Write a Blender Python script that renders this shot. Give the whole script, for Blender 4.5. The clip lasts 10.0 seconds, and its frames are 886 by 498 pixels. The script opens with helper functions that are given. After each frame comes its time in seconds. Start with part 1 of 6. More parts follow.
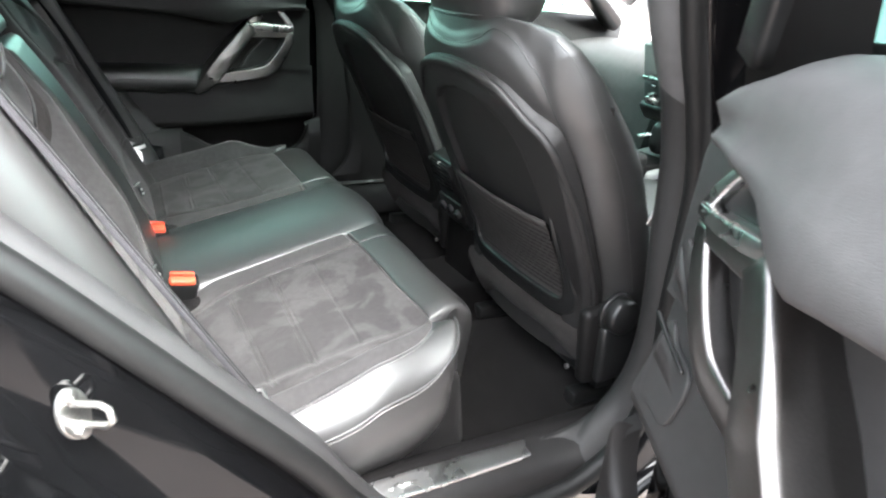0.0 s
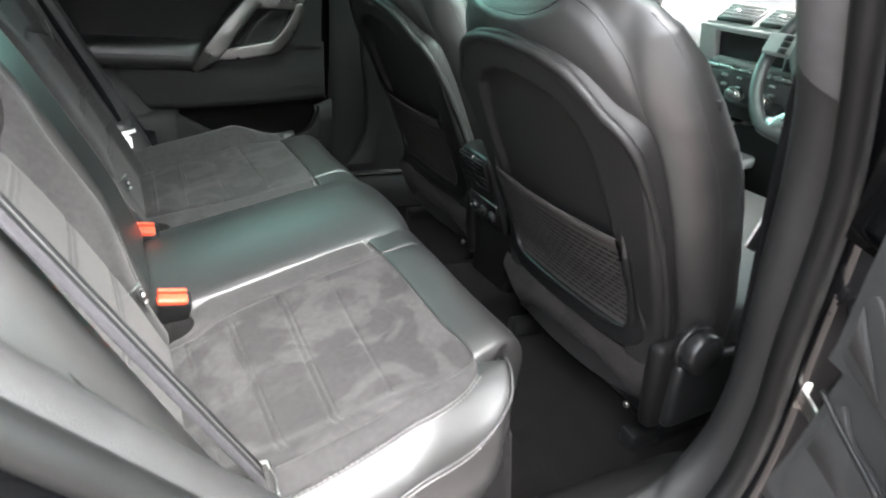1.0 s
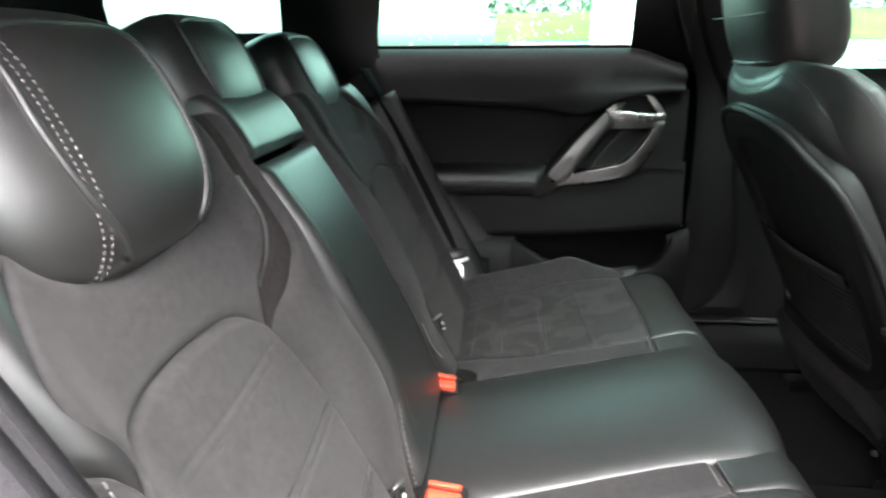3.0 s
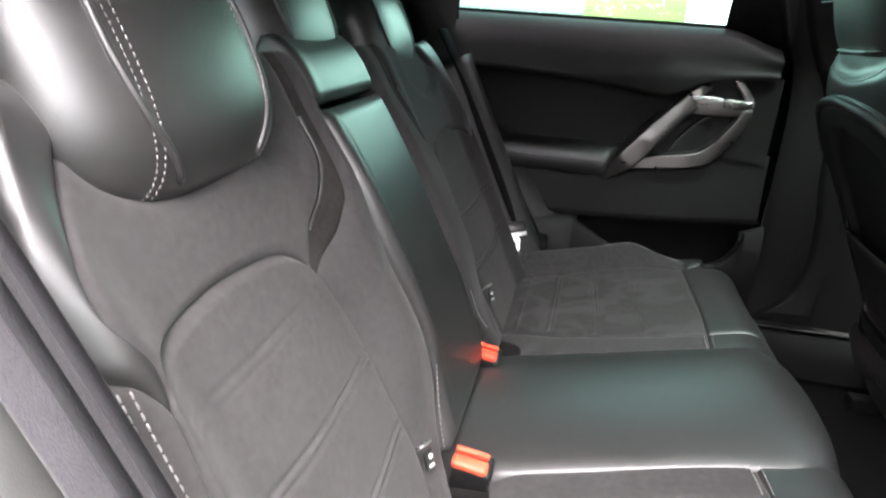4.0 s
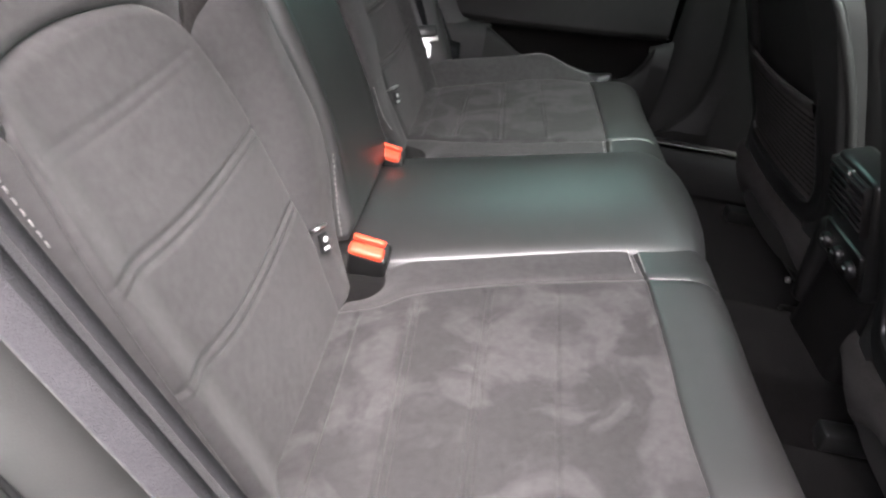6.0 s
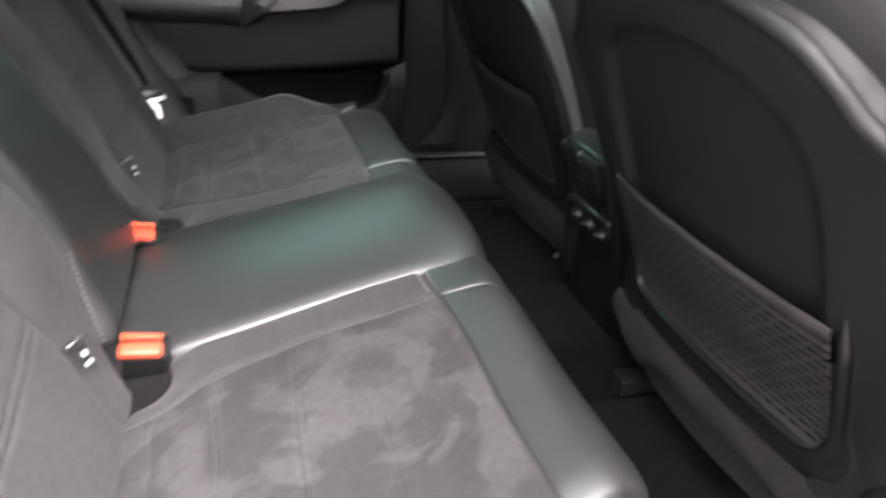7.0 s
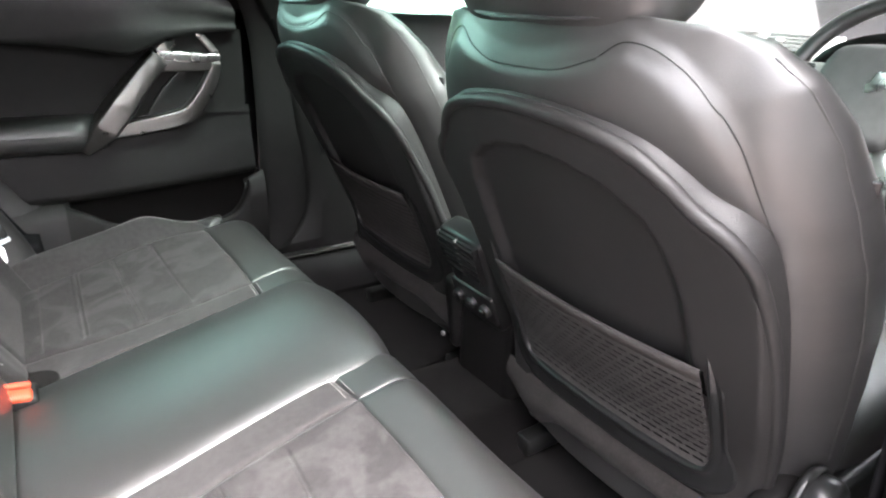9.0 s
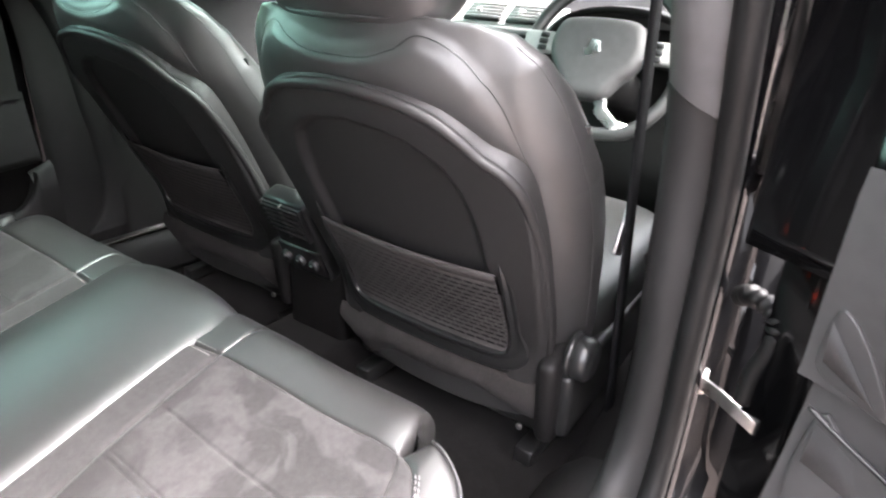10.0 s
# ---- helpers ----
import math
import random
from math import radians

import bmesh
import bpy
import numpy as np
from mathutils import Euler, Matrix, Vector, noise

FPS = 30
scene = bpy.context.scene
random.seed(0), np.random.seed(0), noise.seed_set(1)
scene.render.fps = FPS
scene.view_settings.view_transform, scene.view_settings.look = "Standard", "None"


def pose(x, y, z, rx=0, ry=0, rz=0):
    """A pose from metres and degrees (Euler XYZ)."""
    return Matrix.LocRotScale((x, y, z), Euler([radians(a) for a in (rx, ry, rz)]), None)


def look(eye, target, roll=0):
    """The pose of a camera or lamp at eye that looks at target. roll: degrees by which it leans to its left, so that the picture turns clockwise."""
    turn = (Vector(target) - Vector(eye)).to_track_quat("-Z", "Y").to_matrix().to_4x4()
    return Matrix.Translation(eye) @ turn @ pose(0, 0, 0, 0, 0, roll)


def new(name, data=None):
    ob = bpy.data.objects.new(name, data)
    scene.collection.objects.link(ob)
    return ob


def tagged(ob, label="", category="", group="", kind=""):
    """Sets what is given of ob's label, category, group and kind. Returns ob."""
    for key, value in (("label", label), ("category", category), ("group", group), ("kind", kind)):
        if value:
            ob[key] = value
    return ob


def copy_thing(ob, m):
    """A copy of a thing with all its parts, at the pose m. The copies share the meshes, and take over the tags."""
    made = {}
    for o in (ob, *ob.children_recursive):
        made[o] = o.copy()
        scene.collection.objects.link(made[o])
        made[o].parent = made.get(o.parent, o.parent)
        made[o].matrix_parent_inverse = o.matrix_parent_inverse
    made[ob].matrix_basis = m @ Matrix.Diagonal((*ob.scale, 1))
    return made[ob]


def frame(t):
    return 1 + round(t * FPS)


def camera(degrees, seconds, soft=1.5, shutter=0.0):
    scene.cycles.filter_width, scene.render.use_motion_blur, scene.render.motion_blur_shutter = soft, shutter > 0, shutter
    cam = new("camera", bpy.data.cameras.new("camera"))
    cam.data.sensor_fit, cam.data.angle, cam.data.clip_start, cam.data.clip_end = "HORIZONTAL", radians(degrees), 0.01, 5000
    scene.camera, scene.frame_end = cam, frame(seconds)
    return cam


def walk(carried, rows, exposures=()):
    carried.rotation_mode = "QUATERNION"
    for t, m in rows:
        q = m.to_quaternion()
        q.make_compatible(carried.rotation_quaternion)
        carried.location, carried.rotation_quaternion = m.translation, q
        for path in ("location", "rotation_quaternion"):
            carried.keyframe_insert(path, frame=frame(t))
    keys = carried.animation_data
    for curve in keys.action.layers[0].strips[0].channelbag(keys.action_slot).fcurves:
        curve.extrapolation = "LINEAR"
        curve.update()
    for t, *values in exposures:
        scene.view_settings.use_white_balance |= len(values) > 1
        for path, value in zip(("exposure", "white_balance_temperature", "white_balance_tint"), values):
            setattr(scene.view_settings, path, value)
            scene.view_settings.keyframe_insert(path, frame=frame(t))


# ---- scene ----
from mathutils.bvhtree import BVHTree

# The car's axes: x forward, y to its left, z up; the ground is z = 0 and the car's middle line is y = 0.
cam = camera(71.04, 10.0, soft=2.2, shutter=0.4)
PATH = [
    (0, (-0.4286, -1.3579, 1.2267), (0.2475, -0.1568, 0.6348), 5.53),
    (0.5, (-0.4013, -1.2406, 1.2025), (0.2710, -0.0507, 0.5843), 6.70),
    (1, (-0.3875, -1.1410, 1.1928), (0.2782, 0.0442, 0.5585), 6.46),
    (1.5, (-0.3383, -1.0338, 1.1873), (0.1520, 0.2315, 0.5479), 3.27),
    (2, (-0.2934, -0.9339, 1.1803), (-0.0065, 0.4030, 0.5635), 3.17),
    (2.5, (-0.2905, -0.8751, 1.2028), (-0.2187, 0.5180, 0.6515), 1.11),
    (3, (-0.2762, -0.8526, 1.2050), (-0.4106, 0.5686, 0.7445), -0.37),
    (3.2, (-0.2787, -0.8515, 1.2096), (-0.4870, 0.5631, 0.7561), -0.70),
    (4.3, (-0.2566, -0.8369, 1.1686), (-0.5216, 0.5191, 0.5846), 5.44),
    (4.5, (-0.2495, -0.8398, 1.1567), (-0.4954, 0.4966, 0.5215), 6.17),
    (5, (-0.2397, -0.8470, 1.1285), (-0.4160, 0.4345, 0.3691), 8.75),
    (5.2, (-0.2370, -0.8482, 1.1212), (-0.3930, 0.4209, 0.3371), 9.88),
    (6.3, (-0.2294, -0.8446, 1.1260), (-0.1749, 0.3902, 0.2762), 8.16),
    (6.5, (-0.2269, -0.8388, 1.1216), (-0.1045, 0.4033, 0.2896), 6.71),
    (7, (-0.2256, -0.8191, 1.1304), (0.2413, 0.4054, 0.4006), 6.24),
    (7.5, (-0.2559, -0.8169, 1.1619), (0.4751, 0.3270, 0.5238), 3.75),
    (8, (-0.2851, -0.8300, 1.1693), (0.5036, 0.2878, 0.5542), 2.68),
    (8.5, (-0.2721, -0.8204, 1.1827), (0.4906, 0.3371, 0.6096), 1.95),
    (9, (-0.2969, -0.8251, 1.1863), (0.5015, 0.3190, 0.6351), 2.95),
    (9.3, (-0.3508, -0.8394, 1.1880), (0.6012, 0.1780, 0.6325), 2.07),
    (9.5, (-0.3853, -0.8558, 1.2114), (0.6627, 0.0492, 0.6348), 2.20),
    (10, (-0.4392, -0.9088, 1.2275), (0.6882, -0.1269, 0.6211), 3.01),
]
walk(cam, [(t, look(eye, target, roll)) for t, eye, target, roll in PATH], exposures=[(0.0, 4.10, 6300, 8), (1.5, 4.05, 6400, 10), (2.5, 3.93, 6460, 12), (3.0, 3.75, 6500, 13), (5.0, 3.90, 6550, 20), (6.5, 3.90, 6550, 18), (7.0, 4.0, 6550, 17), (7.5, 4.69, 6550, 16), (8.5, 4.72, 6550, 15), (10.0, 4.63, 6550, 17)])

# ---- light: an overcast day outside the car ----
world = bpy.data.worlds.new("overcast")
scene.world = world
world.use_nodes = True
wn = world.node_tree
sky = wn.nodes.new("ShaderNodeTexSky")
sky.sky_type = "NISHITA"
sky.sun_disc = False
sky.sun_elevation, sky.sun_rotation = radians(56), radians(164)
sky.air_density, sky.dust_density = 1.0, 4.0
pale = wn.nodes.new("ShaderNodeHueSaturation")
pale.inputs["Saturation"].default_value = 0.18
wn.links.new(sky.outputs[0], pale.inputs["Color"])
wn.links.new(pale.outputs[0], wn.nodes["Background"].inputs["Color"])
wn.nodes["Background"].inputs["Strength"].default_value = 0.15

sun_data = bpy.data.lights.new("sun", "SUN")
sun_data.energy, sun_data.angle, sun_data.color = 1.1, radians(75), (1.0, 0.96, 0.94)
sun = new("sun", sun_data)
sun.matrix_world = look((0.42, -1.45, 2.4), (0, 0, 0))


# ---- materials ----
def material(name, colour, rough=0.5, metal=0.0, spec=0.5, sheen=0.0, coat=0.0, coat_rough=0.04, vary=0.0, vary_scale=8.0,
             bump=0.0, bump_scale=300.0, bump_kind="noise", patches=0.0, patch_scale=14.0, rough_vary=0.0):
    m = bpy.data.materials.new(name)
    m.use_nodes = True
    nt = m.node_tree
    b = nt.nodes["Principled BSDF"]
    b.inputs["Base Color"].default_value = (*colour, 1)
    b.inputs["Roughness"].default_value = rough
    b.inputs["Metallic"].default_value = metal
    b.inputs["Specular IOR Level"].default_value = spec
    if sheen:
        b.inputs["Sheen Weight"].default_value = sheen
        b.inputs["Sheen Roughness"].default_value = 0.45
        b.inputs["Sheen Tint"].default_value = (1, 0.97, 0.95, 1)
    if coat:
        b.inputs["Coat Weight"].default_value = coat
        b.inputs["Coat Roughness"].default_value = coat_rough
    co = nt.nodes.new("ShaderNodeTexCoord")
    if vary or patches or rough_vary:
        n1 = nt.nodes.new("ShaderNodeTexNoise")
        n1.inputs["Scale"].default_value = vary_scale
        n1.inputs["Detail"].default_value = 6
        nt.links.new(co.outputs["Object"], n1.inputs["Vector"])
        n2 = nt.nodes.new("ShaderNodeTexNoise")
        n2.inputs["Scale"].default_value = vary_scale * 12
        n2.inputs["Detail"].default_value = 4
        nt.links.new(co.outputs["Object"], n2.inputs["Vector"])
        mix = nt.nodes.new("ShaderNodeMath")
        mix.operation = "ADD"
        nt.links.new(n1.outputs["Fac"], mix.inputs[0])
        nt.links.new(n2.outputs["Fac"], mix.inputs[1])
        ramp = nt.nodes.new("ShaderNodeMapRange")
        ramp.inputs["From Min"].default_value, ramp.inputs["From Max"].default_value = 0.7, 1.3
        ramp.inputs["To Min"].default_value, ramp.inputs["To Max"].default_value = 1 - vary, 1 + vary
        nt.links.new(mix.outputs[0], ramp.inputs["Value"])
        fac = ramp.outputs[0]
        if patches:
            n3 = nt.nodes.new("ShaderNodeTexNoise")
            n3.inputs["Scale"].default_value = patch_scale
            n3.inputs["Detail"].default_value = 3
            n3.inputs["Distortion"].default_value = 1.2
            nt.links.new(co.outputs["Object"], n3.inputs["Vector"])
            step = nt.nodes.new("ShaderNodeMapRange")
            step.inputs["From Min"].default_value, step.inputs["From Max"].default_value = 0.45, 0.59
            step.inputs["To Min"].default_value, step.inputs["To Max"].default_value = 1 - patches, 1 + patches
            nt.links.new(n3.outputs["Fac"], step.inputs["Value"])
            mul = nt.nodes.new("ShaderNodeMath")
            mul.operation = "MULTIPLY"
            nt.links.new(fac, mul.inputs[0])
            nt.links.new(step.outputs[0], mul.inputs[1])
            fac = mul.outputs[0]
        if vary or patches:
            sc = nt.nodes.new("ShaderNodeVectorMath")
            sc.operation = "SCALE"
            sc.inputs[0].default_value = colour
            nt.links.new(fac, sc.inputs["Scale"])
            nt.links.new(sc.outputs[0], b.inputs["Base Color"])
        if rough_vary:
            rr = nt.nodes.new("ShaderNodeMapRange")
            rr.inputs["From Min"].default_value, rr.inputs["From Max"].default_value = 0.3, 0.7
            rr.inputs["To Min"].default_value, rr.inputs["To Max"].default_value = rough - rough_vary, rough + rough_vary
            nt.links.new(n1.outputs["Fac"], rr.inputs["Value"])
            nt.links.new(rr.outputs[0], b.inputs["Roughness"])
    if bump:
        if bump_kind == "grain":
            tex = nt.nodes.new("ShaderNodeTexVoronoi")
            tex.inputs["Scale"].default_value = bump_scale
            out = tex.outputs["Distance"]
        else:
            tex = nt.nodes.new("ShaderNodeTexNoise")
            tex.inputs["Scale"].default_value = bump_scale
            tex.inputs["Detail"].default_value = 3
            out = tex.outputs["Fac"]
        nt.links.new(co.outputs["Object"], tex.inputs["Vector"])
        bp = nt.nodes.new("ShaderNodeBump")
        bp.inputs["Strength"].default_value = bump
        bp.inputs["Distance"].default_value = 0.002
        nt.links.new(out, bp.inputs["Height"])
        nt.links.new(bp.outputs[0], b.inputs["Normal"])
    return m


LEATHER = material("black leather", (0.024, 0.0230, 0.0226), 0.48, spec=0.9, coat=0.8, coat_rough=0.41, vary=0.15, vary_scale=5, bump=0.07, bump_scale=850, bump_kind="grain", rough_vary=0.02)
SUEDE = material("charcoal suede", (0.052, 0.0497, 0.0497), 0.95, spec=0.12, sheen=0.12, vary=0.18, vary_scale=9, bump=0.25, bump_scale=900)
SUEDE_WORN = material("brushed charcoal suede", (0.048, 0.0458, 0.0458), 0.95, spec=0.12, sheen=0.12, vary=0.15, vary_scale=9, bump=0.25, bump_scale=900, patches=0.22, patch_scale=11)
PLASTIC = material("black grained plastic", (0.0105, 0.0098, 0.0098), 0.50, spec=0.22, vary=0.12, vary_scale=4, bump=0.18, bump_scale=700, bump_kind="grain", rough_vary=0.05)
# Near-black that paints the shade inside the net pockets.
SLOT_SHADE = material("black shade behind net slots", (0.003, 0.003, 0.003), 1.0, spec=0.0, vary=0.3, vary_scale=30)
SHELL = material("black grained seat shell plastic", (0.021, 0.0200, 0.0198), 0.46, spec=0.42, vary=0.12, vary_scale=4, bump=0.18, bump_scale=700, bump_kind="grain", rough_vary=0.05)
# Darker copy of the soft plastic; on the far door it stands for shade.
SOFT_PLASTIC_DIM = material("soft plastic toned darker", (0.022, 0.0215, 0.0215), 0.55, spec=0.3, vary=0.12, vary_scale=4, bump=0.15, bump_scale=800, bump_kind="grain")
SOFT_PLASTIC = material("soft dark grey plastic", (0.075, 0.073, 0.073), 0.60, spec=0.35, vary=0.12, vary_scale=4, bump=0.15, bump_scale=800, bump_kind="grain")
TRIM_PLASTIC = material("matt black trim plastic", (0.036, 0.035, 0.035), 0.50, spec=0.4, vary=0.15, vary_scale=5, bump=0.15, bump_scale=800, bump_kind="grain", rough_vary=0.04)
SMOOTH_PLASTIC = material("smooth black plastic", (0.015, 0.015, 0.015), 0.30, spec=0.5, vary=0.1, vary_scale=10, rough_vary=0.02)
RUBBER = material("black rubber", (0.009, 0.009, 0.009), 0.50, spec=0.3, vary=0.25, vary_scale=20, bump=0.1, bump_scale=200)
CARPET = material("black carpet", (0.0065, 0.0060, 0.0060), 1.0, spec=0.03, sheen=0.05, vary=0.5, vary_scale=18, bump=0.9, bump_scale=700)
FELT = material("dark grey felt", (0.030, 0.027, 0.026), 1.0, spec=0.05, sheen=0.05, vary=0.4, vary_scale=20, bump=0.8, bump_scale=600)
PAINT = material("black car paint", (0.003, 0.003, 0.0033), 0.07, spec=0.34, coat=0.0, vary=0.3, vary_scale=12)
SATIN = material("satin silver", (0.62, 0.61, 0.60), 0.28, metal=1.0, vary=0.06, vary_scale=30, rough_vary=0.05)
DARK_SATIN = material("satin grey metal", (0.26, 0.245, 0.24), 0.32, metal=1.0, vary=0.08, vary_scale=30, rough_vary=0.05)
STEEL = material("galvanised steel", (0.55, 0.54, 0.52), 0.35, metal=1.0, vary=0.2, vary_scale=40, bump=0.15, bump_scale=120, rough_vary=0.1)
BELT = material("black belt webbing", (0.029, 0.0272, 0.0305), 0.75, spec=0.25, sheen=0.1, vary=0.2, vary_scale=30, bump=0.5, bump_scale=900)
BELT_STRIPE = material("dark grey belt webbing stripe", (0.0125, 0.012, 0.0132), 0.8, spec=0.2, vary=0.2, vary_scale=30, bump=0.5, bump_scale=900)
# Same webbing with shade put into its colour, for belts deeper in the cabin.
BELT_DIM = material("belt webbing toned down for shade", (0.009, 0.009, 0.010), 0.8, spec=0.12, vary=0.2, vary_scale=30, bump=0.5, bump_scale=900)
TONGUE = material("polished steel", (0.86, 0.86, 0.85), 0.42, metal=0.6, vary=0.05, vary_scale=40, rough_vary=0.05)
THREAD = material("pale grey thread", (0.30, 0.285, 0.28), 0.8, vary=0.1, vary_scale=50)
RED = material("red push button", (0.92, 0.095, 0.042), 0.45, vary=0.05, vary_scale=40)
NETTING = material("black elastic netting", (0.060, 0.055, 0.053), 0.85, spec=0.2, vary=0.25, vary_scale=30, bump=0.5, bump_scale=900)
HEADLINER = material("dark grey headlining", (0.10, 0.10, 0.10), 0.95, spec=0.1, vary=0.05, vary_scale=10, bump=0.3, bump_scale=500)
GREY_TRIM = material("pale grey console trim", (0.35, 0.35, 0.34), 0.4, spec=0.5, vary=0.08, vary_scale=10)
WHITE_PRINT = material("white print", (0.75, 0.75, 0.74), 0.5, vary=0.04, vary_scale=40)


def glass_material(name, tint, gloss):
    m = bpy.data.materials.new(name)
    m.use_nodes = True
    nt = m.node_tree
    nt.nodes.remove(nt.nodes["Principled BSDF"])
    tr = nt.nodes.new("ShaderNodeBsdfTransparent")
    tr.inputs[0].default_value = (*tint, 1)
    gl = nt.nodes.new("ShaderNodeBsdfGlossy")
    gl.inputs["Roughness"].default_value = 0.02
    fr = nt.nodes.new("ShaderNodeFresnel")
    fr.inputs[0].default_value = gloss
    mx = nt.nodes.new("ShaderNodeMixShader")
    nt.links.new(fr.outputs[0], mx.inputs[0])
    nt.links.new(tr.outputs[0], mx.inputs[1])
    nt.links.new(gl.outputs[0], mx.inputs[2])
    nt.links.new(mx.outputs[0], nt.nodes["Material Output"].inputs["Surface"])
    return m


GLASS = glass_material("green tinted glass", (0.52, 1.0, 0.83), 1.45)
ROOF_GLASS = glass_material("tinted roof glass", (0.30, 0.40, 0.36), 1.45)
SCREEN_GLASS = glass_material("clear windscreen glass", (0.90, 0.95, 0.92), 1.45)


WET_GLASS = glass_material("wet green tinted glass", (0.62, 0.99, 0.88), 1.45)
wet = WET_GLASS.node_tree
film = wet.nodes.new("ShaderNodeBsdfTranslucent")
film.inputs[0].default_value = (0.30, 0.62, 0.56, 1)
wet_mix = wet.nodes.new("ShaderNodeMixShader")
wet_mix.inputs[0].default_value = 0.16
wet.links.new(wet.nodes["Mix Shader"].outputs[0], wet_mix.inputs[1])
wet.links.new(film.outputs[0], wet_mix.inputs[2])
wet.links.new(wet_mix.outputs[0], wet.nodes["Material Output"].inputs["Surface"])


WATER = material("rain water", (1, 1, 1), 0.0)
WATER.node_tree.nodes["Principled BSDF"].inputs["Transmission Weight"].default_value = 1.0
WATER.node_tree.nodes["Principled BSDF"].inputs["IOR"].default_value = 1.33


# ---- building helpers ----
def finish(name, bm, mat, parent=None, label="", smooth=True, origin=None):
    bmesh.ops.remove_doubles(bm, verts=bm.verts, dist=1e-6)
    bmesh.ops.recalc_face_normals(bm, faces=bm.faces)
    for fc in bm.faces:
        fc.smooth = smooth
    me = bpy.data.meshes.new(name)
    bm.to_mesh(me)
    bm.free()
    me.materials.append(mat)
    ob = new(name, me)
    if parent is not None:
        ob.parent = parent
        base = parent
        inv = parent.matrix_basis.copy()
        while base.parent is not None:
            base = base.parent
            inv = base.matrix_basis @ inv
        me.transform(inv.inverted())
    if label:
        tagged(ob, label)
    if name in ("stitching", "netting"):
        tagged(ob, kind="stuff")
    return ob


def part(name, bm, mat, parent, label="", smooth=True):
    return finish(name, bm, mat, parent, label, smooth)


def thing(name, at, label, category, group=""):
    ob = new(name)
    ob.empty_display_size = 0.05
    ob.matrix_basis = pose(*at)
    return tagged(ob, label, category, group)


def setting(name, bm, mat, label, category, smooth=False):
    return tagged(finish(name, bm, mat, None, "", smooth), label, category, "", "structure")


def spline(pts, n, closed=False):
    """n points evenly along a smooth curve through pts (2D or 3D)."""
    p = np.array(pts, float)
    if len(p) == 2:
        return [tuple(p[0] + (p[1] - p[0]) * k / (n - 1)) for k in range(n)]
    q = np.vstack([p[-1], p, p[0], p[1]]) if closed else np.vstack([2 * p[0] - p[1], p, 2 * p[-1] - p[-2]])
    out = []
    for k in range(1, len(q) - 2):
        for j in range(24):
            u = j / 24
            a, b, c, d = q[k - 1], q[k], q[k + 1], q[k + 2]
            out.append(0.5 * (2 * b + (c - a) * u + (2 * a - 5 * b + 4 * c - d) * u * u + (3 * b - a - 3 * c + d) * u ** 3))
    out.append(q[-2])
    out = np.array(out)
    ln = np.r_[0, np.cumsum(np.linalg.norm(np.diff(out, axis=0), axis=1))]
    at = np.linspace(0, ln[-1], n + 1)[:-1] if closed else np.linspace(0, ln[-1], n)
    return [tuple(np.interp(s, ln, out[:, c]) for c in range(out.shape[1])) for s in at]


def grid(bm, rows, wrap=False):
    vs = [[bm.verts.new(p) for p in r] for r in rows]
    for a, b in zip(vs, vs[1:]):
        m = len(a)
        for j in range(m if wrap else m - 1):
            k = (j + 1) % m
            bm.faces.new((a[j], a[k], b[k], b[j]))
    return vs


def loft(rings, cap=True):
    bm = bmesh.new()
    vs = grid(bm, rings, wrap=True)
    if cap:
        for r in (vs[0], vs[-1]):
            c = bm.verts.new(sum((v.co for v in r), Vector()) / len(r))
            for j in range(len(r)):
                bm.faces.new((r[j], r[(j + 1) % len(r)], c))
    return bm


def sweep(pts, section, closed=False, up=(0, 0, 1), bm=None):
    """A solid with the 2D section (side, up) carried along pts."""
    bm = bm or bmesh.new()
    p = [Vector(q) for q in pts]
    rings = []
    for k, q in enumerate(p):
        a = p[k - 1] if (k or closed) else q
        b = p[(k + 1) % len(p)] if (k < len(p) - 1 or closed) else q
        d = (b - a).normalized()
        w = Vector(up[k] if isinstance(up, list) else up)
        side = d.cross(w)
        side = side.normalized() if side.length > 1e-6 else Vector((1, 0, 0))
        w = side.cross(d).normalized()
        rings.append([q + side * s + w * h for s, h in section])
    if closed:
        rings.append(rings[0])
    vs = grid(bm, rings, wrap=True)
    if not closed:
        for r in (vs[0], vs[-1]):
            bm.faces.new(r)
    return bm


def circle(r, n=8, flat=1.0):
    return [(r * math.cos(2 * math.pi * k / n), r * flat * math.sin(2 * math.pi * k / n)) for k in range(n)]


def rounded_rect(w, h, r, n=3):
    out = []
    for cx, cy, a0 in ((w / 2 - r, h / 2 - r, 0), (-w / 2 + r, h / 2 - r, 90), (-w / 2 + r, -h / 2 + r, 180), (w / 2 - r, -h / 2 + r, 270)):
        for k in range(n + 1):
            a = radians(a0 + 90 * k / n)
            out.append((cx + r * math.cos(a), cy + r * math.sin(a)))
    return out


def block(size, at=(0, 0, 0), turn=(0, 0, 0), bevel=0.004, seg=2, bm=None, m=None):
    b = bmesh.new()
    bmesh.ops.create_cube(b, size=1)
    bmesh.ops.scale(b, vec=size, verts=b.verts)
    if bevel:
        bmesh.ops.bevel(b, geom=list(b.edges), offset=bevel, segments=seg, profile=0.5, affect="EDGES")
    b.transform(m if m is not None else pose(*at, *turn))
    if bm is None:
        return b
    merge(bm, b)
    return bm


def merge(bm, other):
    me = bpy.data.meshes.new("tmp")
    other.to_mesh(me)
    other.free()
    bm.from_mesh(me)
    bpy.data.meshes.remove(me)
    return bm


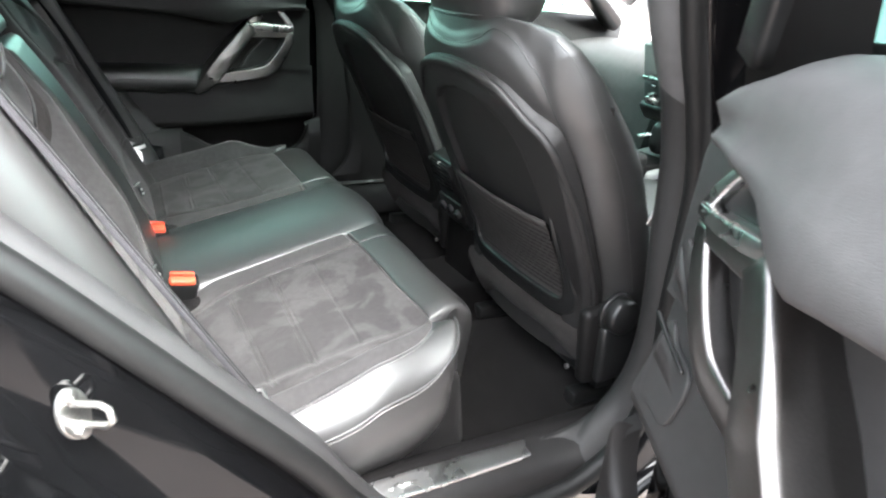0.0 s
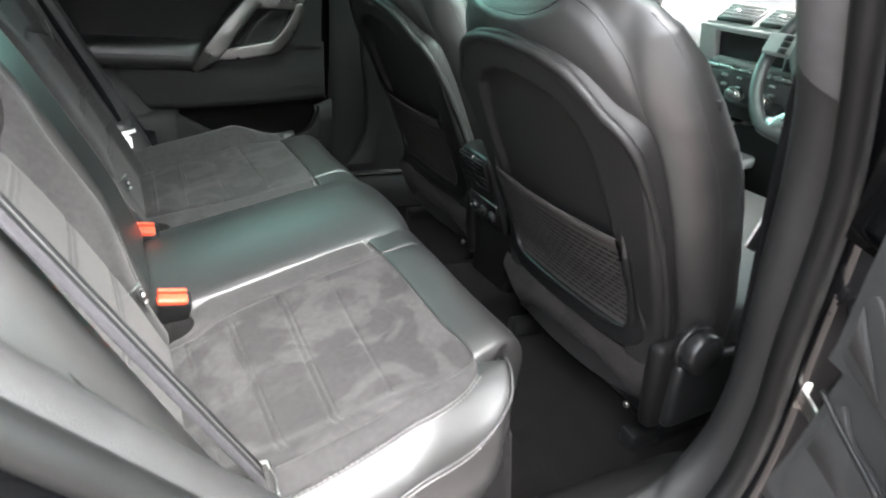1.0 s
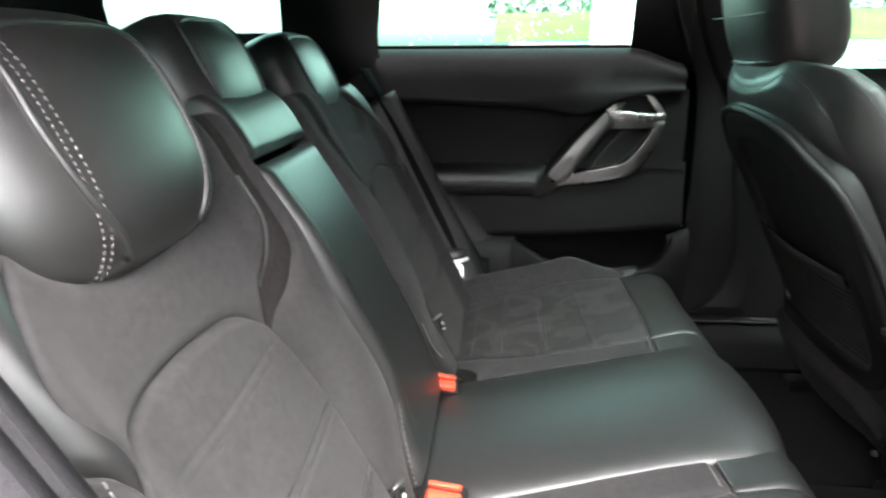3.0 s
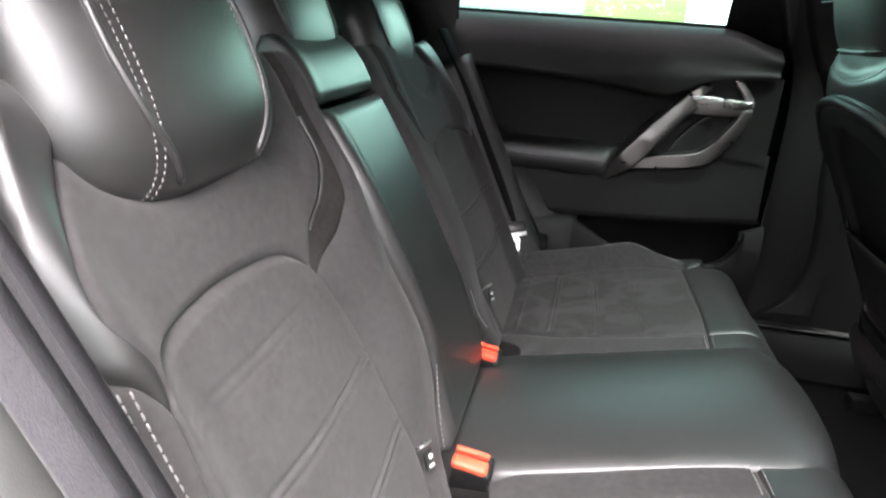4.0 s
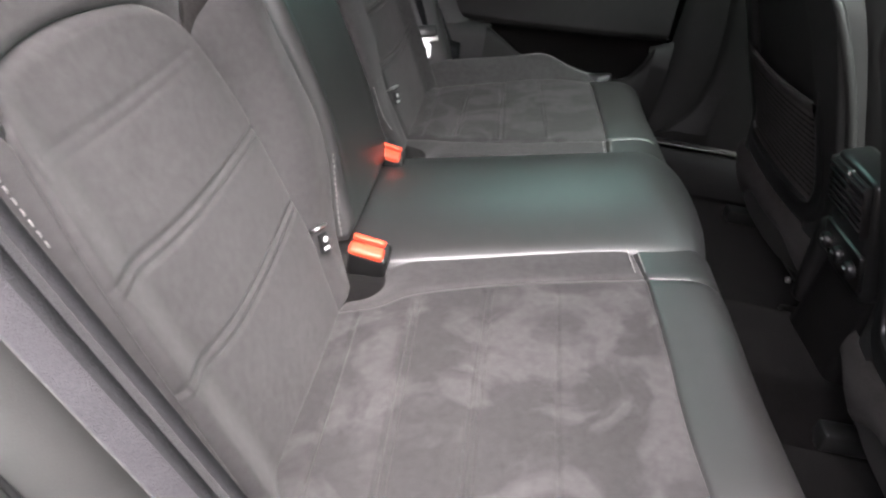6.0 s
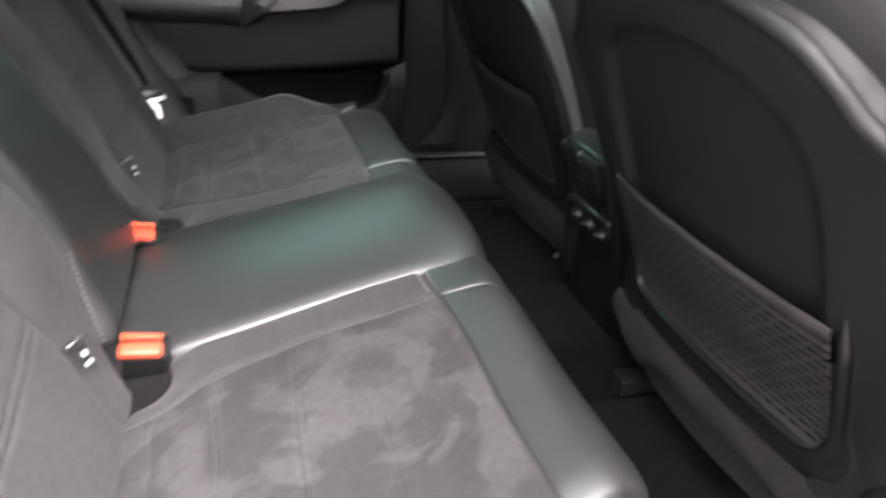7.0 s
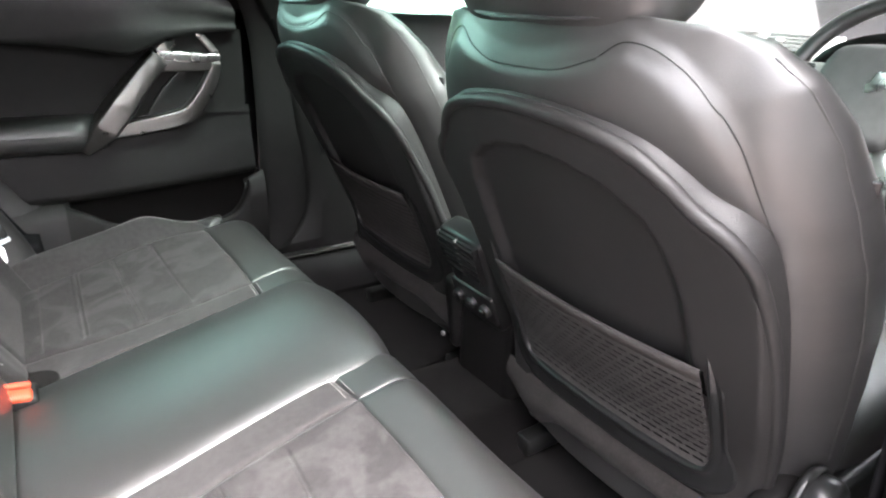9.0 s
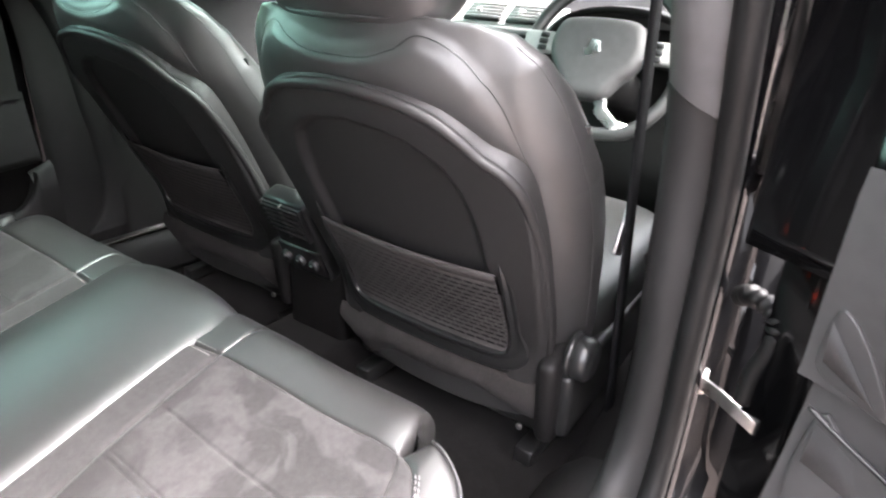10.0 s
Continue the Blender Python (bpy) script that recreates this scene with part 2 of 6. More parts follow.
def drum(r, depth, m, n=24, bevel=0.003, bm=None):
    """A bevelled cylinder along its own z, under the matrix m."""
    prof = [(0, -depth / 2), (r - bevel, -depth / 2), (r, -depth / 2 + bevel), (r, depth / 2 - bevel), (r - bevel, depth / 2), (0, depth / 2)]
    b = bmesh.new()
    grid(b, [[(q * math.cos(2 * math.pi * k / n), q * math.sin(2 * math.pi * k / n), z) for k in range(n)] for q, z in prof], wrap=True)
    b.transform(m)
    if bm is None:
        return b
    return merge(bm, b)


def plate(outline, to, thick, bevel=0.003, steps=3):
    """A plate with rounded edges: a closed outline of (a, b), carried to the world by to(a, b, h), h from 0 to thick."""
    pts = np.array(outline, float)
    cen = pts.mean(axis=0)
    nxt, prv = np.roll(pts, -1, 0), np.roll(pts, 1, 0)
    tan = nxt - prv
    nrm = np.stack([tan[:, 1], -tan[:, 0]], 1)
    nrm /= np.maximum(np.linalg.norm(nrm, axis=1, keepdims=True), 1e-9)
    area = 0.5 * np.sum(pts[:, 0] * nxt[:, 1] - nxt[:, 0] * pts[:, 1])
    if area < 0:
        nrm = -nrm
    rings = [[to(a, b, 0) for a, b in pts]]
    for k in range(steps + 1):
        ang = math.pi / 2 * k / steps
        ins, h = bevel * (1 - math.cos(ang)), thick - bevel + bevel * math.sin(ang)
        rings.append([to(a, b, h) for a, b in pts - nrm * ins])
    for f in (0.7, 0.35):
        rings.append([to(a, b, thick) for a, b in cen + (pts - nrm * bevel - cen) * f])
    bm = bmesh.new()
    vs = grid(bm, rings, wrap=True)
    c = bm.verts.new(to(cen[0], cen[1], thick))
    r = vs[-1]
    for j in range(len(r)):
        bm.faces.new((r[j], r[(j + 1) % len(r)], c))
    return bm


def pad(bottom, top, left, right, surf, nu=40, nv=40, rad=0.014, drop=0.006, puff=0.0, grooves=(), skirt=0.03, shape=None):
    """An upholstered panel: the area within four curves (a, b), domed down to seams at its edges, on surf(a, b, h)."""
    B, T, L, R = spline(bottom, nu), spline(top, nu), spline(left, nv), spline(right, nv)
    B, T, L, R = (np.array(q) for q in (B, T, L, R))
    lu, lv = np.linalg.norm(B[-1] - B[0]) * 0.5 + np.linalg.norm(T[-1] - T[0]) * 0.5, np.linalg.norm(L[-1] - L[0]) * 0.5 + np.linalg.norm(R[-1] - R[0]) * 0.5
    gv = [(np.array(spline(g, 200)), dp, wd) for g, dp, wd in grooves]
    rows = []
    for j in range(nv):
        v = j / (nv - 1)
        row = []
        for i in range(nu):
            u = i / (nu - 1)
            p = (1 - v) * B[i] + v * T[i] + (1 - u) * L[j] + u * R[j]
            p = p - ((1 - u) * (1 - v) * B[0] + u * (1 - v) * B[-1] + (1 - u) * v * T[0] + u * v * T[-1])
            e = min(u * lu, (1 - u) * lu, v * lv, (1 - v) * lv)
            h = puff * (4 * u * (1 - u)) ** 0.6 * (4 * v * (1 - v)) ** 0.6
            if shape is not None:
                h += shape(p[0], p[1])
            if e < rad:
                h -= drop * (1 - e / rad) ** 2
            for g, dp, wd in gv:
                dist = np.min(np.linalg.norm(g - p, axis=1))
                h -= dp * math.exp(-(dist / wd) ** 2)
            row.append((p[0], p[1], h))
        rows.append(row)
    bm = bmesh.new()
    vs = grid(bm, [[surf(*q) for q in r] for r in rows])
    edge = [(0, i) for i in range(nu)] + [(j, nu - 1) for j in range(1, nv)] + [(nv - 1, i) for i in range(nu - 2, -1, -1)] + [(j, 0) for j in range(nv - 2, 0, -1)]
    ring = [bm.verts.new(surf(rows[j][i][0], rows[j][i][1], rows[j][i][2] - skirt)) for j, i in edge]
    for k in range(len(edge)):
        m = (k + 1) % len(edge)
        bm.faces.new((vs[edge[k][0]][edge[k][1]], vs[edge[m][0]][edge[m][1]], ring[m], ring[k]))
    return bm


def stitching(curves, surf, lift=0.0016, dash=0.0050, gap=0.0022, r=0.0008):
    """Rows of short thread stitches along curves (a, b) on surf."""
    bm = bmesh.new()
    for c in curves:
        ln = sum(math.dist(p, q) for p, q in zip(c, c[1:]))
        n = max(2, int(ln * 1.05 / (dash + gap)))
        pts = spline(c, 2 * n)
        for k in range(n - 1):
            p, q = Vector(surf(*pts[2 * k], lift)), Vector(surf(*pts[2 * k + 1], lift))
            d = q - p
            if d.length < 1e-5:
                continue
            q = p + d.normalized() * dash
            o = Vector(surf(*pts[2 * k], lift + 0.01)) - p
            sweep([p, (p + q) / 2 + o * 0.03, q], circle(r, 5), up=tuple(o), bm=bm)
    return bm


def cord(curve, surf, r=0.002, lift=0.0, n=60):
    """Piping laid along a curve (a, b) on surf."""
    return sweep([surf(a, b, lift) for a, b in spline(curve, n)], circle(r, 6))


def mirrored(pts, s):
    return [(a, s * b) for a, b in pts]


def profile(x0, z0, s0, s1, angle, at=0.0):
    """A line in the x-z plane through (x0, z0) at s = at, whose slope at s is angle(s) degrees from the x axis: a lookup of place and normal."""
    ss = np.arange(s0, s1 + 0.001, 0.002)
    th = np.radians([angle(s) for s in ss])
    xs, zs = np.r_[0, np.cumsum(np.cos(th[:-1])) * 0.002], np.r_[0, np.cumsum(np.sin(th[:-1])) * 0.002]
    xs += x0 - np.interp(at, ss, xs)
    zs += z0 - np.interp(at, ss, zs)

    def place(s):
        a = np.interp(s, ss, th)
        return float(np.interp(s, ss, xs)), float(np.interp(s, ss, zs)), float(-math.sin(a)), float(math.cos(a))
    return place


def smooth(x, a, b):
    t = min(1.0, max(0.0, (x - a) / (b - a)))
    return t * t * (3 - 2 * t)


# ---- rear bench seat ----
seat_line = profile(0.0, 0.70, -0.46, 0.34, lambda s: 13.5 - 108 * smooth(s, 0.040, 0.165))


def cushion(s, y, h):
    x, z, nx, nz = seat_line(s)
    q = abs(y)
    lift = 0.016 * smooth(q, 0.54, 0.585) - 0.010 * smooth(q, 0.595, 0.64) - 0.075 * max(0.0, (q - 0.615) / 0.08) ** 2 - 0.006 * math.exp(-((q - 0.375) / 0.12) ** 2)
    lift -= 0.03 * smooth(-s, 0.28, 0.36) * math.exp(-((q - 0.195) / 0.045) ** 2)
    lift -= 0.034 * smooth(q, 0.50, 0.63) * smooth(s, -0.12, 0.05)
    lift += 0.028 * smooth(y, 0.545, 0.62) * (1 - smooth(s, -0.10, 0.03))
    back = 0.085 * max(0.0, (q - 0.52) / 0.16) ** 2 * smooth(s, -0.22, 0.08)
    return (x + nx * (h + lift * 0.3) - back, y, z + nz * h + lift)


def middle_cushion(s, y, h):
    x, z, nx, nz = seat_line(s)
    up = 0.020 - 0.020 * (abs(y) / 0.15) ** 2.4
    return (x + nx * (h + up) - 0.012, y, z + nz * (h + up))


back_line = profile(-0.394, 0.690, -0.2, 0.62, lambda s: 116 + 50 * smooth(s, 0.44, 0.56))


def backrest(y, s, h):
    x, z, nx, nz = back_line(s)
    nx, nz = -nx, -nz
    q = abs(y)
    wing = 0.026 * smooth(abs(q - 0.375), 0.12, 0.19) - 0.012 * smooth(-q, -0.12, -0.085)
    wing *= 1 - (1 - smooth(s, -0.03, 0.14)) * smooth(-q, -0.27, -0.21)
    wing -= 0.05 * max(0.0, (q - 0.545) / 0.05) ** 2
    k = h + wing * (1 - 0.6 * smooth(s, 0.30, 0.45))
    return (x + nx * k, y, z + nz * k)


bench = thing("rear_bench_seat", (-0.15, 0, 0.42), "black leather and charcoal suede rear bench seat with pale stitching", "car seat")
part("seat_base", block((0.44, 1.30, 0.19), (-0.17, 0, 0.535), (0, -9, 0), 0.03, 3), CARPET, bench)
for sg in (-1, 1):
    m = lambda pts: mirrored(pts, sg)
    ins_in = [(-0.37, 0.268), (-0.32, 0.258), (-0.275, 0.236), (-0.18, 0.219), (-0.08, 0.212), (0.006, 0.209)]
    front = [(0.010, 0.209), (0.014, 0.33), (0.013, 0.45), (0.018, 0.543)] if sg < 0 else [(0.004, 0.209), (0.008, 0.33), (0.005, 0.45), (0.002, 0.543)]
    corner = front[-1]
    ins_in[-1] = front[0]
    ins_out = [(-0.37, 0.598), (-0.27, 0.600), (-0.20, 0.597), (-0.125, 0.590), (-0.06, 0.576), (-0.02, 0.561), corner]
    if sg > 0:
        ins_out = [(-0.37, 0.540), (-0.27, 0.546), (-0.20, 0.550), (-0.125, 0.552), (-0.06, 0.552), (-0.02, 0.550), corner]
    seams = [([(-0.340, 0.275), (-0.332, 0.58)], 0.0036, 0.0028), ([(-0.276, 0.26), (-0.266, 0.58)], 0.0040, 0.0028), ([(-0.187, 0.235), (-0.194, 0.57)], 0.0040, 0.0028), ([(-0.098, 0.23), (-0.110, 0.555)], 0.0030, 0.0028),
             ([(-0.267, 0.26), (-0.257, 0.58)], 0.003, 0.002), ([(-0.178, 0.235), (-0.185, 0.57)], 0.003, 0.002)]
    part("seat_insert", pad(m([(-0.37, 0.268), (-0.37, 0.42), ins_out[0]]), m(front), m(ins_in), m(ins_out), cushion, 60, 280, 0.008, 0.0026, 0.004,
                            [(m(g), d, w) for g, d, w in seams]), SUEDE_WORN, bench, "brushed charcoal suede insert with cross seams")
    bol_in = [(-0.40, 0.640), (-0.283, 0.636), (-0.19, 0.629), (-0.10, 0.620), (-0.05, 0.611), (-0.01, 0.595), (0.013, 0.571), (0.020, 0.548)]
    bol_out = [(-0.40, 0.680), (-0.23, 0.677), (-0.14, 0.676), (-0.03, 0.667), (0.033, 0.654), (0.064, 0.630), (0.065, 0.594), (0.060, 0.566)]
    part("outer_strip", pad(m([ins_out[0], (-0.37, 0.639)]), m([corner, bol_in[-1]]), m(ins_out), m([(-0.37, 0.639)] + bol_in[1:]), cushion, 14, 90, 0.008, 0.003), SUEDE, bench, "plain charcoal suede strip beside the stitching")
    strip_in = [(-0.37, 0.165), (-0.2, 0.155), (-0.05, 0.140), (0.0, 0.138)]
    part("inner_bolster", pad(m([(-0.37, 0.165), (-0.37, 0.268)]), m([(0.0, 0.138), front[0]]), m(strip_in), m(ins_in), cushion, 16, 60, 0.012, 0.006), SUEDE, bench, "plain charcoal suede strip")
    part("inner_front_panel", pad(m([(0.0, 0.138), front[0]]), m([(0.26, 0.14), (0.26, 0.213)]), m([(0.0, 0.138), (0.08, 0.134), (0.26, 0.14)]),
                                  m([front[0], (0.05, 0.211), (0.26, 0.213)]), cushion, 16, 40, 0.010, 0.0028), LEATHER, bench)
    part("front_panel", pad(m(front), m([(0.26, 0.213), (0.26, 0.37), (0.26, 0.527)]), m([front[0], (0.05, 0.211), (0.26, 0.213)]),
                            m([corner, (0.037, 0.540), (0.071, 0.534), (0.10, 0.530), (0.26, 0.527)]), cushion, 60, 50, 0.008, 0.0016, 0.002), LEATHER, bench, "smooth black leather front panel")
    part("outer_bolster", pad(m([(-0.40, 0.640), (-0.40, 0.680)]), m([bol_in[-1], bol_out[-1]]), m(bol_in), m(bol_out), cushion, 24, 110, 0.010, 0.004, 0.003), LEATHER, bench, "black leather side bolster with pale double stitching")
    # side cover below the piping, carried round the front corner
    hem = spline(bol_out + [(0.062, 0.548), (0.080, 0.538), (0.10, 0.534)], 110)
    side = []
    for k, (c, d) in enumerate(hem):
        top = Vector(cushion(c, sg * d, -0.004))
        nxt = Vector(cushion(*[(hem[min(109, k + 1)])[0], sg * hem[min(109, k + 1)][1]], 0)) - Vector(cushion(hem[max(0, k - 1)][0], sg * hem[max(0, k - 1)][1], 0))
        out = Vector((nxt.y, -nxt.x, 0)).normalized() * (-1 if sg > 0 else 1)
        low = 0.462 + 0.015 * smooth(c, -0.05, 0.06)
        side.append([tuple(top + out * (0.014 * (1 - smooth(k, 78, 96)) * math.sin(math.pi * (j / 12) ** 0.8) - 0.006 * smooth(k, 84, 96) - 0.055 * (j / 12) ** 3) + Vector((0, 0, -(top.z - low) * j / 12))) for j in range(13)])
    bm = bmesh.new()
    grid(bm, side)
    part("side_cover", bm, LEATHER, bench)
    part("piping", cord(m([(a, b + 0.002) for a, b in bol_out]), cushion, 0.0022, 0.0005, 110), LEATHER, bench)
    rows = [m([(a + 0.004 * (k > 5), b + 0.006) for k, (a, b) in enumerate(bol_in[:7])]), m([(a + 0.008 * (k > 5), b + 0.011) for k, (a, b) in enumerate(bol_in[:7])])]
    rows += [m([(-0.006, 0.142), (-0.002, 0.205)]), m([(0.006, 0.142), (0.010, 0.205)])]
    if sg < 0:
        rows += [m([(a, b + 0.0055) for a, b in bol_out[:6]])]
    part("stitching", stitching(rows, cushion), THREAD, bench, "pale grey double stitching")
part("middle_cushion", pad([(-0.40, -0.168), (-0.40, 0.168)], [(0.25, -0.150), (0.25, 0.150)], [(-0.40, -0.168), (-0.1, -0.155), (0.0, -0.153), (0.08, -0.157), (0.25, -0.150)],
                           [(-0.40, 0.168), (-0.1, 0.155), (0.0, 0.153), (0.08, 0.157), (0.25, 0.150)], middle_cushion, 60, 80, 0.020, 0.004, 0.003, skirt=0.05), LEATHER, bench, "smooth black leather middle seat pad")

part("back_core", block((0.10, 1.16, 0.62), (-0.615, 0, 0.88), (0, -26, 0), 0.03, 3), CARPET, bench)
for sg in (-1, 1):
    m = lambda pts: [(sg * a, b) for a, b in pts]
    arch = [(0.545, 0.264), (0.531, 0.287), (0.502, 0.301), (0.470, 0.310), (0.418, 0.314), (0.343, 0.308), (0.305, 0.294), (0.281, 0.270)]
    in_l = [(0.560, -0.10), (0.559, 0.08), (0.556, 0.17), (0.551, 0.22), (0.545, 0.264)]
    in_r = [(0.262, -0.10), (0.252, -0.04), (0.242, 0.01), (0.245, 0.09), (0.249, 0.16), (0.261, 0.215), (0.281, 0.270)]
    grooves = [([(0.53, 0.248), (0.43, 0.248), (0.30, 0.254)], 0.0014, 0.0036), ([(0.556, 0.160), (0.42, 0.149), (0.25, 0.157)], 0.0034, 0.0034), ([(0.556, 0.068), (0.44, 0.048), (0.25, 0.064)], 0.0034, 0.0034),
               ([(0.556, 0.150), (0.42, 0.139), (0.25, 0.147)], 0.0027, 0.003), ([(0.556, 0.058), (0.44, 0.038), (0.25, 0.053)], 0.0027, 0.003), ([(0.53, 0.238), (0.43, 0.238), (0.30, 0.244)], 0.0010, 0.003)]
    part("back_insert", pad(m([(0.560, -0.10), (0.40, -0.10), (0.262, -0.10)]), m(arch), m(in_l), m(in_r), backrest, 90, 260, 0.013, 0.0080, 0.006, [(m(g), d, w) for g, d, w in grooves]), SUEDE, bench,
         "charcoal suede arched insert with quilted cross seams")
    yo_l = [(0.545, 0.264), (0.538, 0.287), (0.550, 0.311), (0.558, 0.334), (0.555, 0.365), (0.538, 0.401), (0.47, 0.50)]
    yo_r = [(0.281, 0.270), (0.252, 0.305), (0.225, 0.328), (0.206, 0.354), (0.195, 0.378), (0.190, 0.42), (0.190, 0.50)]
    part("back_yoke", pad(m(arch), m([(0.47, 0.50), (0.34, 0.50), (0.190, 0.50)]), m(yo_l), m(yo_r), backrest, 60, 70, 0.014, 0.0055, 0.003,
                          shape=lambda y, s: -0.012 * smooth(1.1 - ((abs(y) - 0.405) / 0.11) ** 2 - ((s - 0.455) / 0.076) ** 2, 0.0, 0.55)), SUEDE, bench, "charcoal suede shoulder panel")
    wd_r = [(0.277, 0.258), (0.224, 0.283), (0.198, 0.307), (0.173, 0.332), (0.160, 0.40), (0.156, 0.50)]
    part("shoulder_accent", pad(m([(0.281, 0.270), (0.277, 0.258)]), m([(0.190, 0.50), (0.156, 0.50)]), m(yo_r), m(wd_r), lambda y, s, h: backrest(y, s, h - 0.004), 14, 50, 0.008, 0.004), FELT, bench, "dark felted shoulder accent")
    st_l = in_r[:6] + wd_r
    st_r = [(0.205, -0.10), (0.185, -0.05), (0.150, 0.005), (0.128, 0.05), (0.134, 0.13), (0.142, 0.22), (0.140, 0.31), (0.136, 0.39), (0.132, 0.50)]
    if sg > 0:
        st_r = [(0.205, -0.10), (0.185, -0.05), (0.150, 0.005), (0.124, 0.05), (0.112, 0.13), (0.107, 0.22), (0.106, 0.31), (0.104, 0.39), (0.102, 0.50)]
    part("inner_back_bolster", pad(m([(0.262, -0.10), (0.205, -0.10)]), m([wd_r[-1], st_r[-1]]), m(st_l), m(st_r), backrest, 24, 110, 0.014, 0.008, 0.003), SUEDE, bench)
    cut = [(0.582, 0.315), (0.568, 0.302), (0.556, 0.288), (0.546, 0.262)]
    lo_l, lo_r = [(0.592, -0.10), (0.590, 0.1), (0.582, 0.315)], [(0.560, -0.10), (0.559, 0.08), (0.556, 0.17), (0.551, 0.22), (0.546, 0.262)]
    hi_l, hi_r = [(0.582, 0.315), (0.578, 0.38), (0.54, 0.50)], [(0.546, 0.262)] + yo_l[1:]
    part("outer_back_bolster", pad(m([(0.592, -0.10), (0.560, -0.10)]), m(cut), m(lo_l), m(lo_r), backrest, 20, 70, 0.010, 0.006, 0.003), SUEDE, bench)
    part("outer_shoulder", pad(m(cut), m([(0.54, 0.50), (0.47, 0.50)]), m(hi_l), m(hi_r), backrest, 20, 50, 0.012, 0.006, 0.003), LEATHER, bench, "black leather outer shoulder panel")
    part("back_piping", cord(m(yo_r[1:6]), backrest, 0.0017, -0.003), LEATHER, bench)
    part("stitching", stitching([m([(0.571, 0.296), (0.572, 0.25), (0.573, 0.16)]), m([(0.566, 0.294), (0.567, 0.25), (0.567, 0.20)]), m([(0.128, 0.06), (0.150, 0.012), (0.182, -0.04)])], backrest), THREAD, bench, "pale grey stitching")
part("middle_backrest", pad([(-0.145, -0.06), (0.145, -0.06)], [(-0.130, 0.420), (0.100, 0.420)], [(-0.145, -0.06), (-0.122, 0.1), (-0.136, 0.25), (-0.130, 0.420)],
                            [(0.145, -0.06), (0.108, 0.1), (0.103, 0.25), (0.100, 0.420)], lambda y, s, h: backrest(y, s, h + 0.004), 40, 70, 0.018, 0.012, 0.006), LEATHER, bench, "smooth black leather fold-down armrest panel")
part("middle_top", pad([(-0.130, 0.430), (0.100, 0.430)], [(-0.130, 0.53), (0.100, 0.53)], [(-0.130, 0.430), (-0.130, 0.53)], [(0.100, 0.430), (0.100, 0.53)], backrest, 24, 24, 0.012, 0.008), LEATHER, bench)


def cushion_block(w, h, d, m, bulge=0.010, n=28, e=3.2):
    """A softly rounded upholstered block: w across, h tall, d deep, under m (x across, y deep, z up)."""
    rings = []
    for j in range(n + 1):
        a = math.pi * (j / n - 0.5)
        zz, rr = math.copysign(abs(math.sin(a)) ** (2 / e), math.sin(a)), abs(math.cos(a)) ** (2 / e)
        ring = []
        for i in range(48):
            b = 2 * math.pi * i / 48
            cx, cy = math.copysign(abs(math.cos(b)) ** (2 / e), math.cos(b)), math.copysign(abs(math.sin(b)) ** (2 / e), math.sin(b))
            x, y, z = cx * rr * w / 2, cy * rr * d / 2, zz * h / 2
            y -= bulge * (1 - (2 * x / w) ** 2) * (1 - (2 * z / h) ** 2)
            ring.append(m @ Vector((x, y, z)))
        rings.append(ring)
    return loft(rings)


def head_restraint(parent, y, s, w, h, d, off, lean, label):
    x, z, nx, nz = back_line(s)
    c = Vector((x + abs(nx) * off, y, z + abs(nz) * off))
    m = Matrix.Translation(c) @ pose(0, 0, 0, 0, -lean, 0) @ pose(0, 0, 0, 0, 0, 90)
    hr = part("head_restraint", cushion_block(w, h, d, m), LEATHER, parent, label)
    seam = []
    for sx in (-1, 1):
        for q in (0.27, 0.295):
            line = []
            for k in range(33):
                a = math.pi * (k / 32) * 1.0 - math.pi * 0.5
                e = 3.2
                zz, rr = math.copysign(abs(math.sin(a)) ** (2 / e), math.sin(a)) * h / 2, abs(math.cos(a)) ** (2 / e)
                xx = sx * q * w
                span = max(1e-4, 1 - (abs(xx) / (rr * w / 2 + 1e-5)) ** e) if rr * w / 2 > abs(xx) else 0.0
                if not span:
                    continue
                yy = -(span ** (1 / e)) * rr * d / 2 - 0.010 * (1 - (2 * xx / w) ** 2) * (1 - (2 * zz / h) ** 2)
                line.append(m @ Vector((xx, yy - 0.0012, zz)))
            if len(line) > 4:
                seam.append(line)
    bm = bmesh.new()
    for line in seam:
        pts = spline(line, 91)
        for k in range(0, 90, 2):
            p, q = Vector(pts[k]), Vector(pts[k + 1])
            sweep([p, q], circle(0.0005, 5), up=tuple(m.to_3x3() @ Vector((0, -1, 0))), bm=bm)
    part("stitching", bm, THREAD, hr)

    def face(xx, zz):
        t = min(0.999, abs(2 * zz / h))
        rr = (1 - t ** 3.2) ** (1 / 3.2)
        span = max(0.0, 1 - (abs(xx) / max(1e-4, rr * w / 2)) ** 3.2)
        return m @ Vector((xx, -(span ** (1 / 3.2)) * rr * d / 2 - 0.010 * (1 - (2 * xx / w) ** 2) * (1 - (2 * zz / h) ** 2) - 0.0004, zz))
    part("piping", sweep([face(a * w, b * h) for a, b in spline([(-0.20, -0.44), (-0.30, -0.20), (-0.325, 0.10), (-0.27, 0.34), (0.0, 0.37), (0.27, 0.34), (0.325, 0.10), (0.30, -0.20), (0.20, -0.44)], 80)], circle(0.0034, 8), up=tuple(m.to_3x3() @ Vector((0, -1, 0)))), LEATHER, hr)
    for sx in (-0.06, 0.06):
        part("post", sweep([m @ Vector((sx, 0.01, -h * 0.4)), m @ Vector((sx, 0.05, -h / 2 - 0.07))], circle(0.006, 10), up=(0, 1, 0)), STEEL, hr)
    return hr


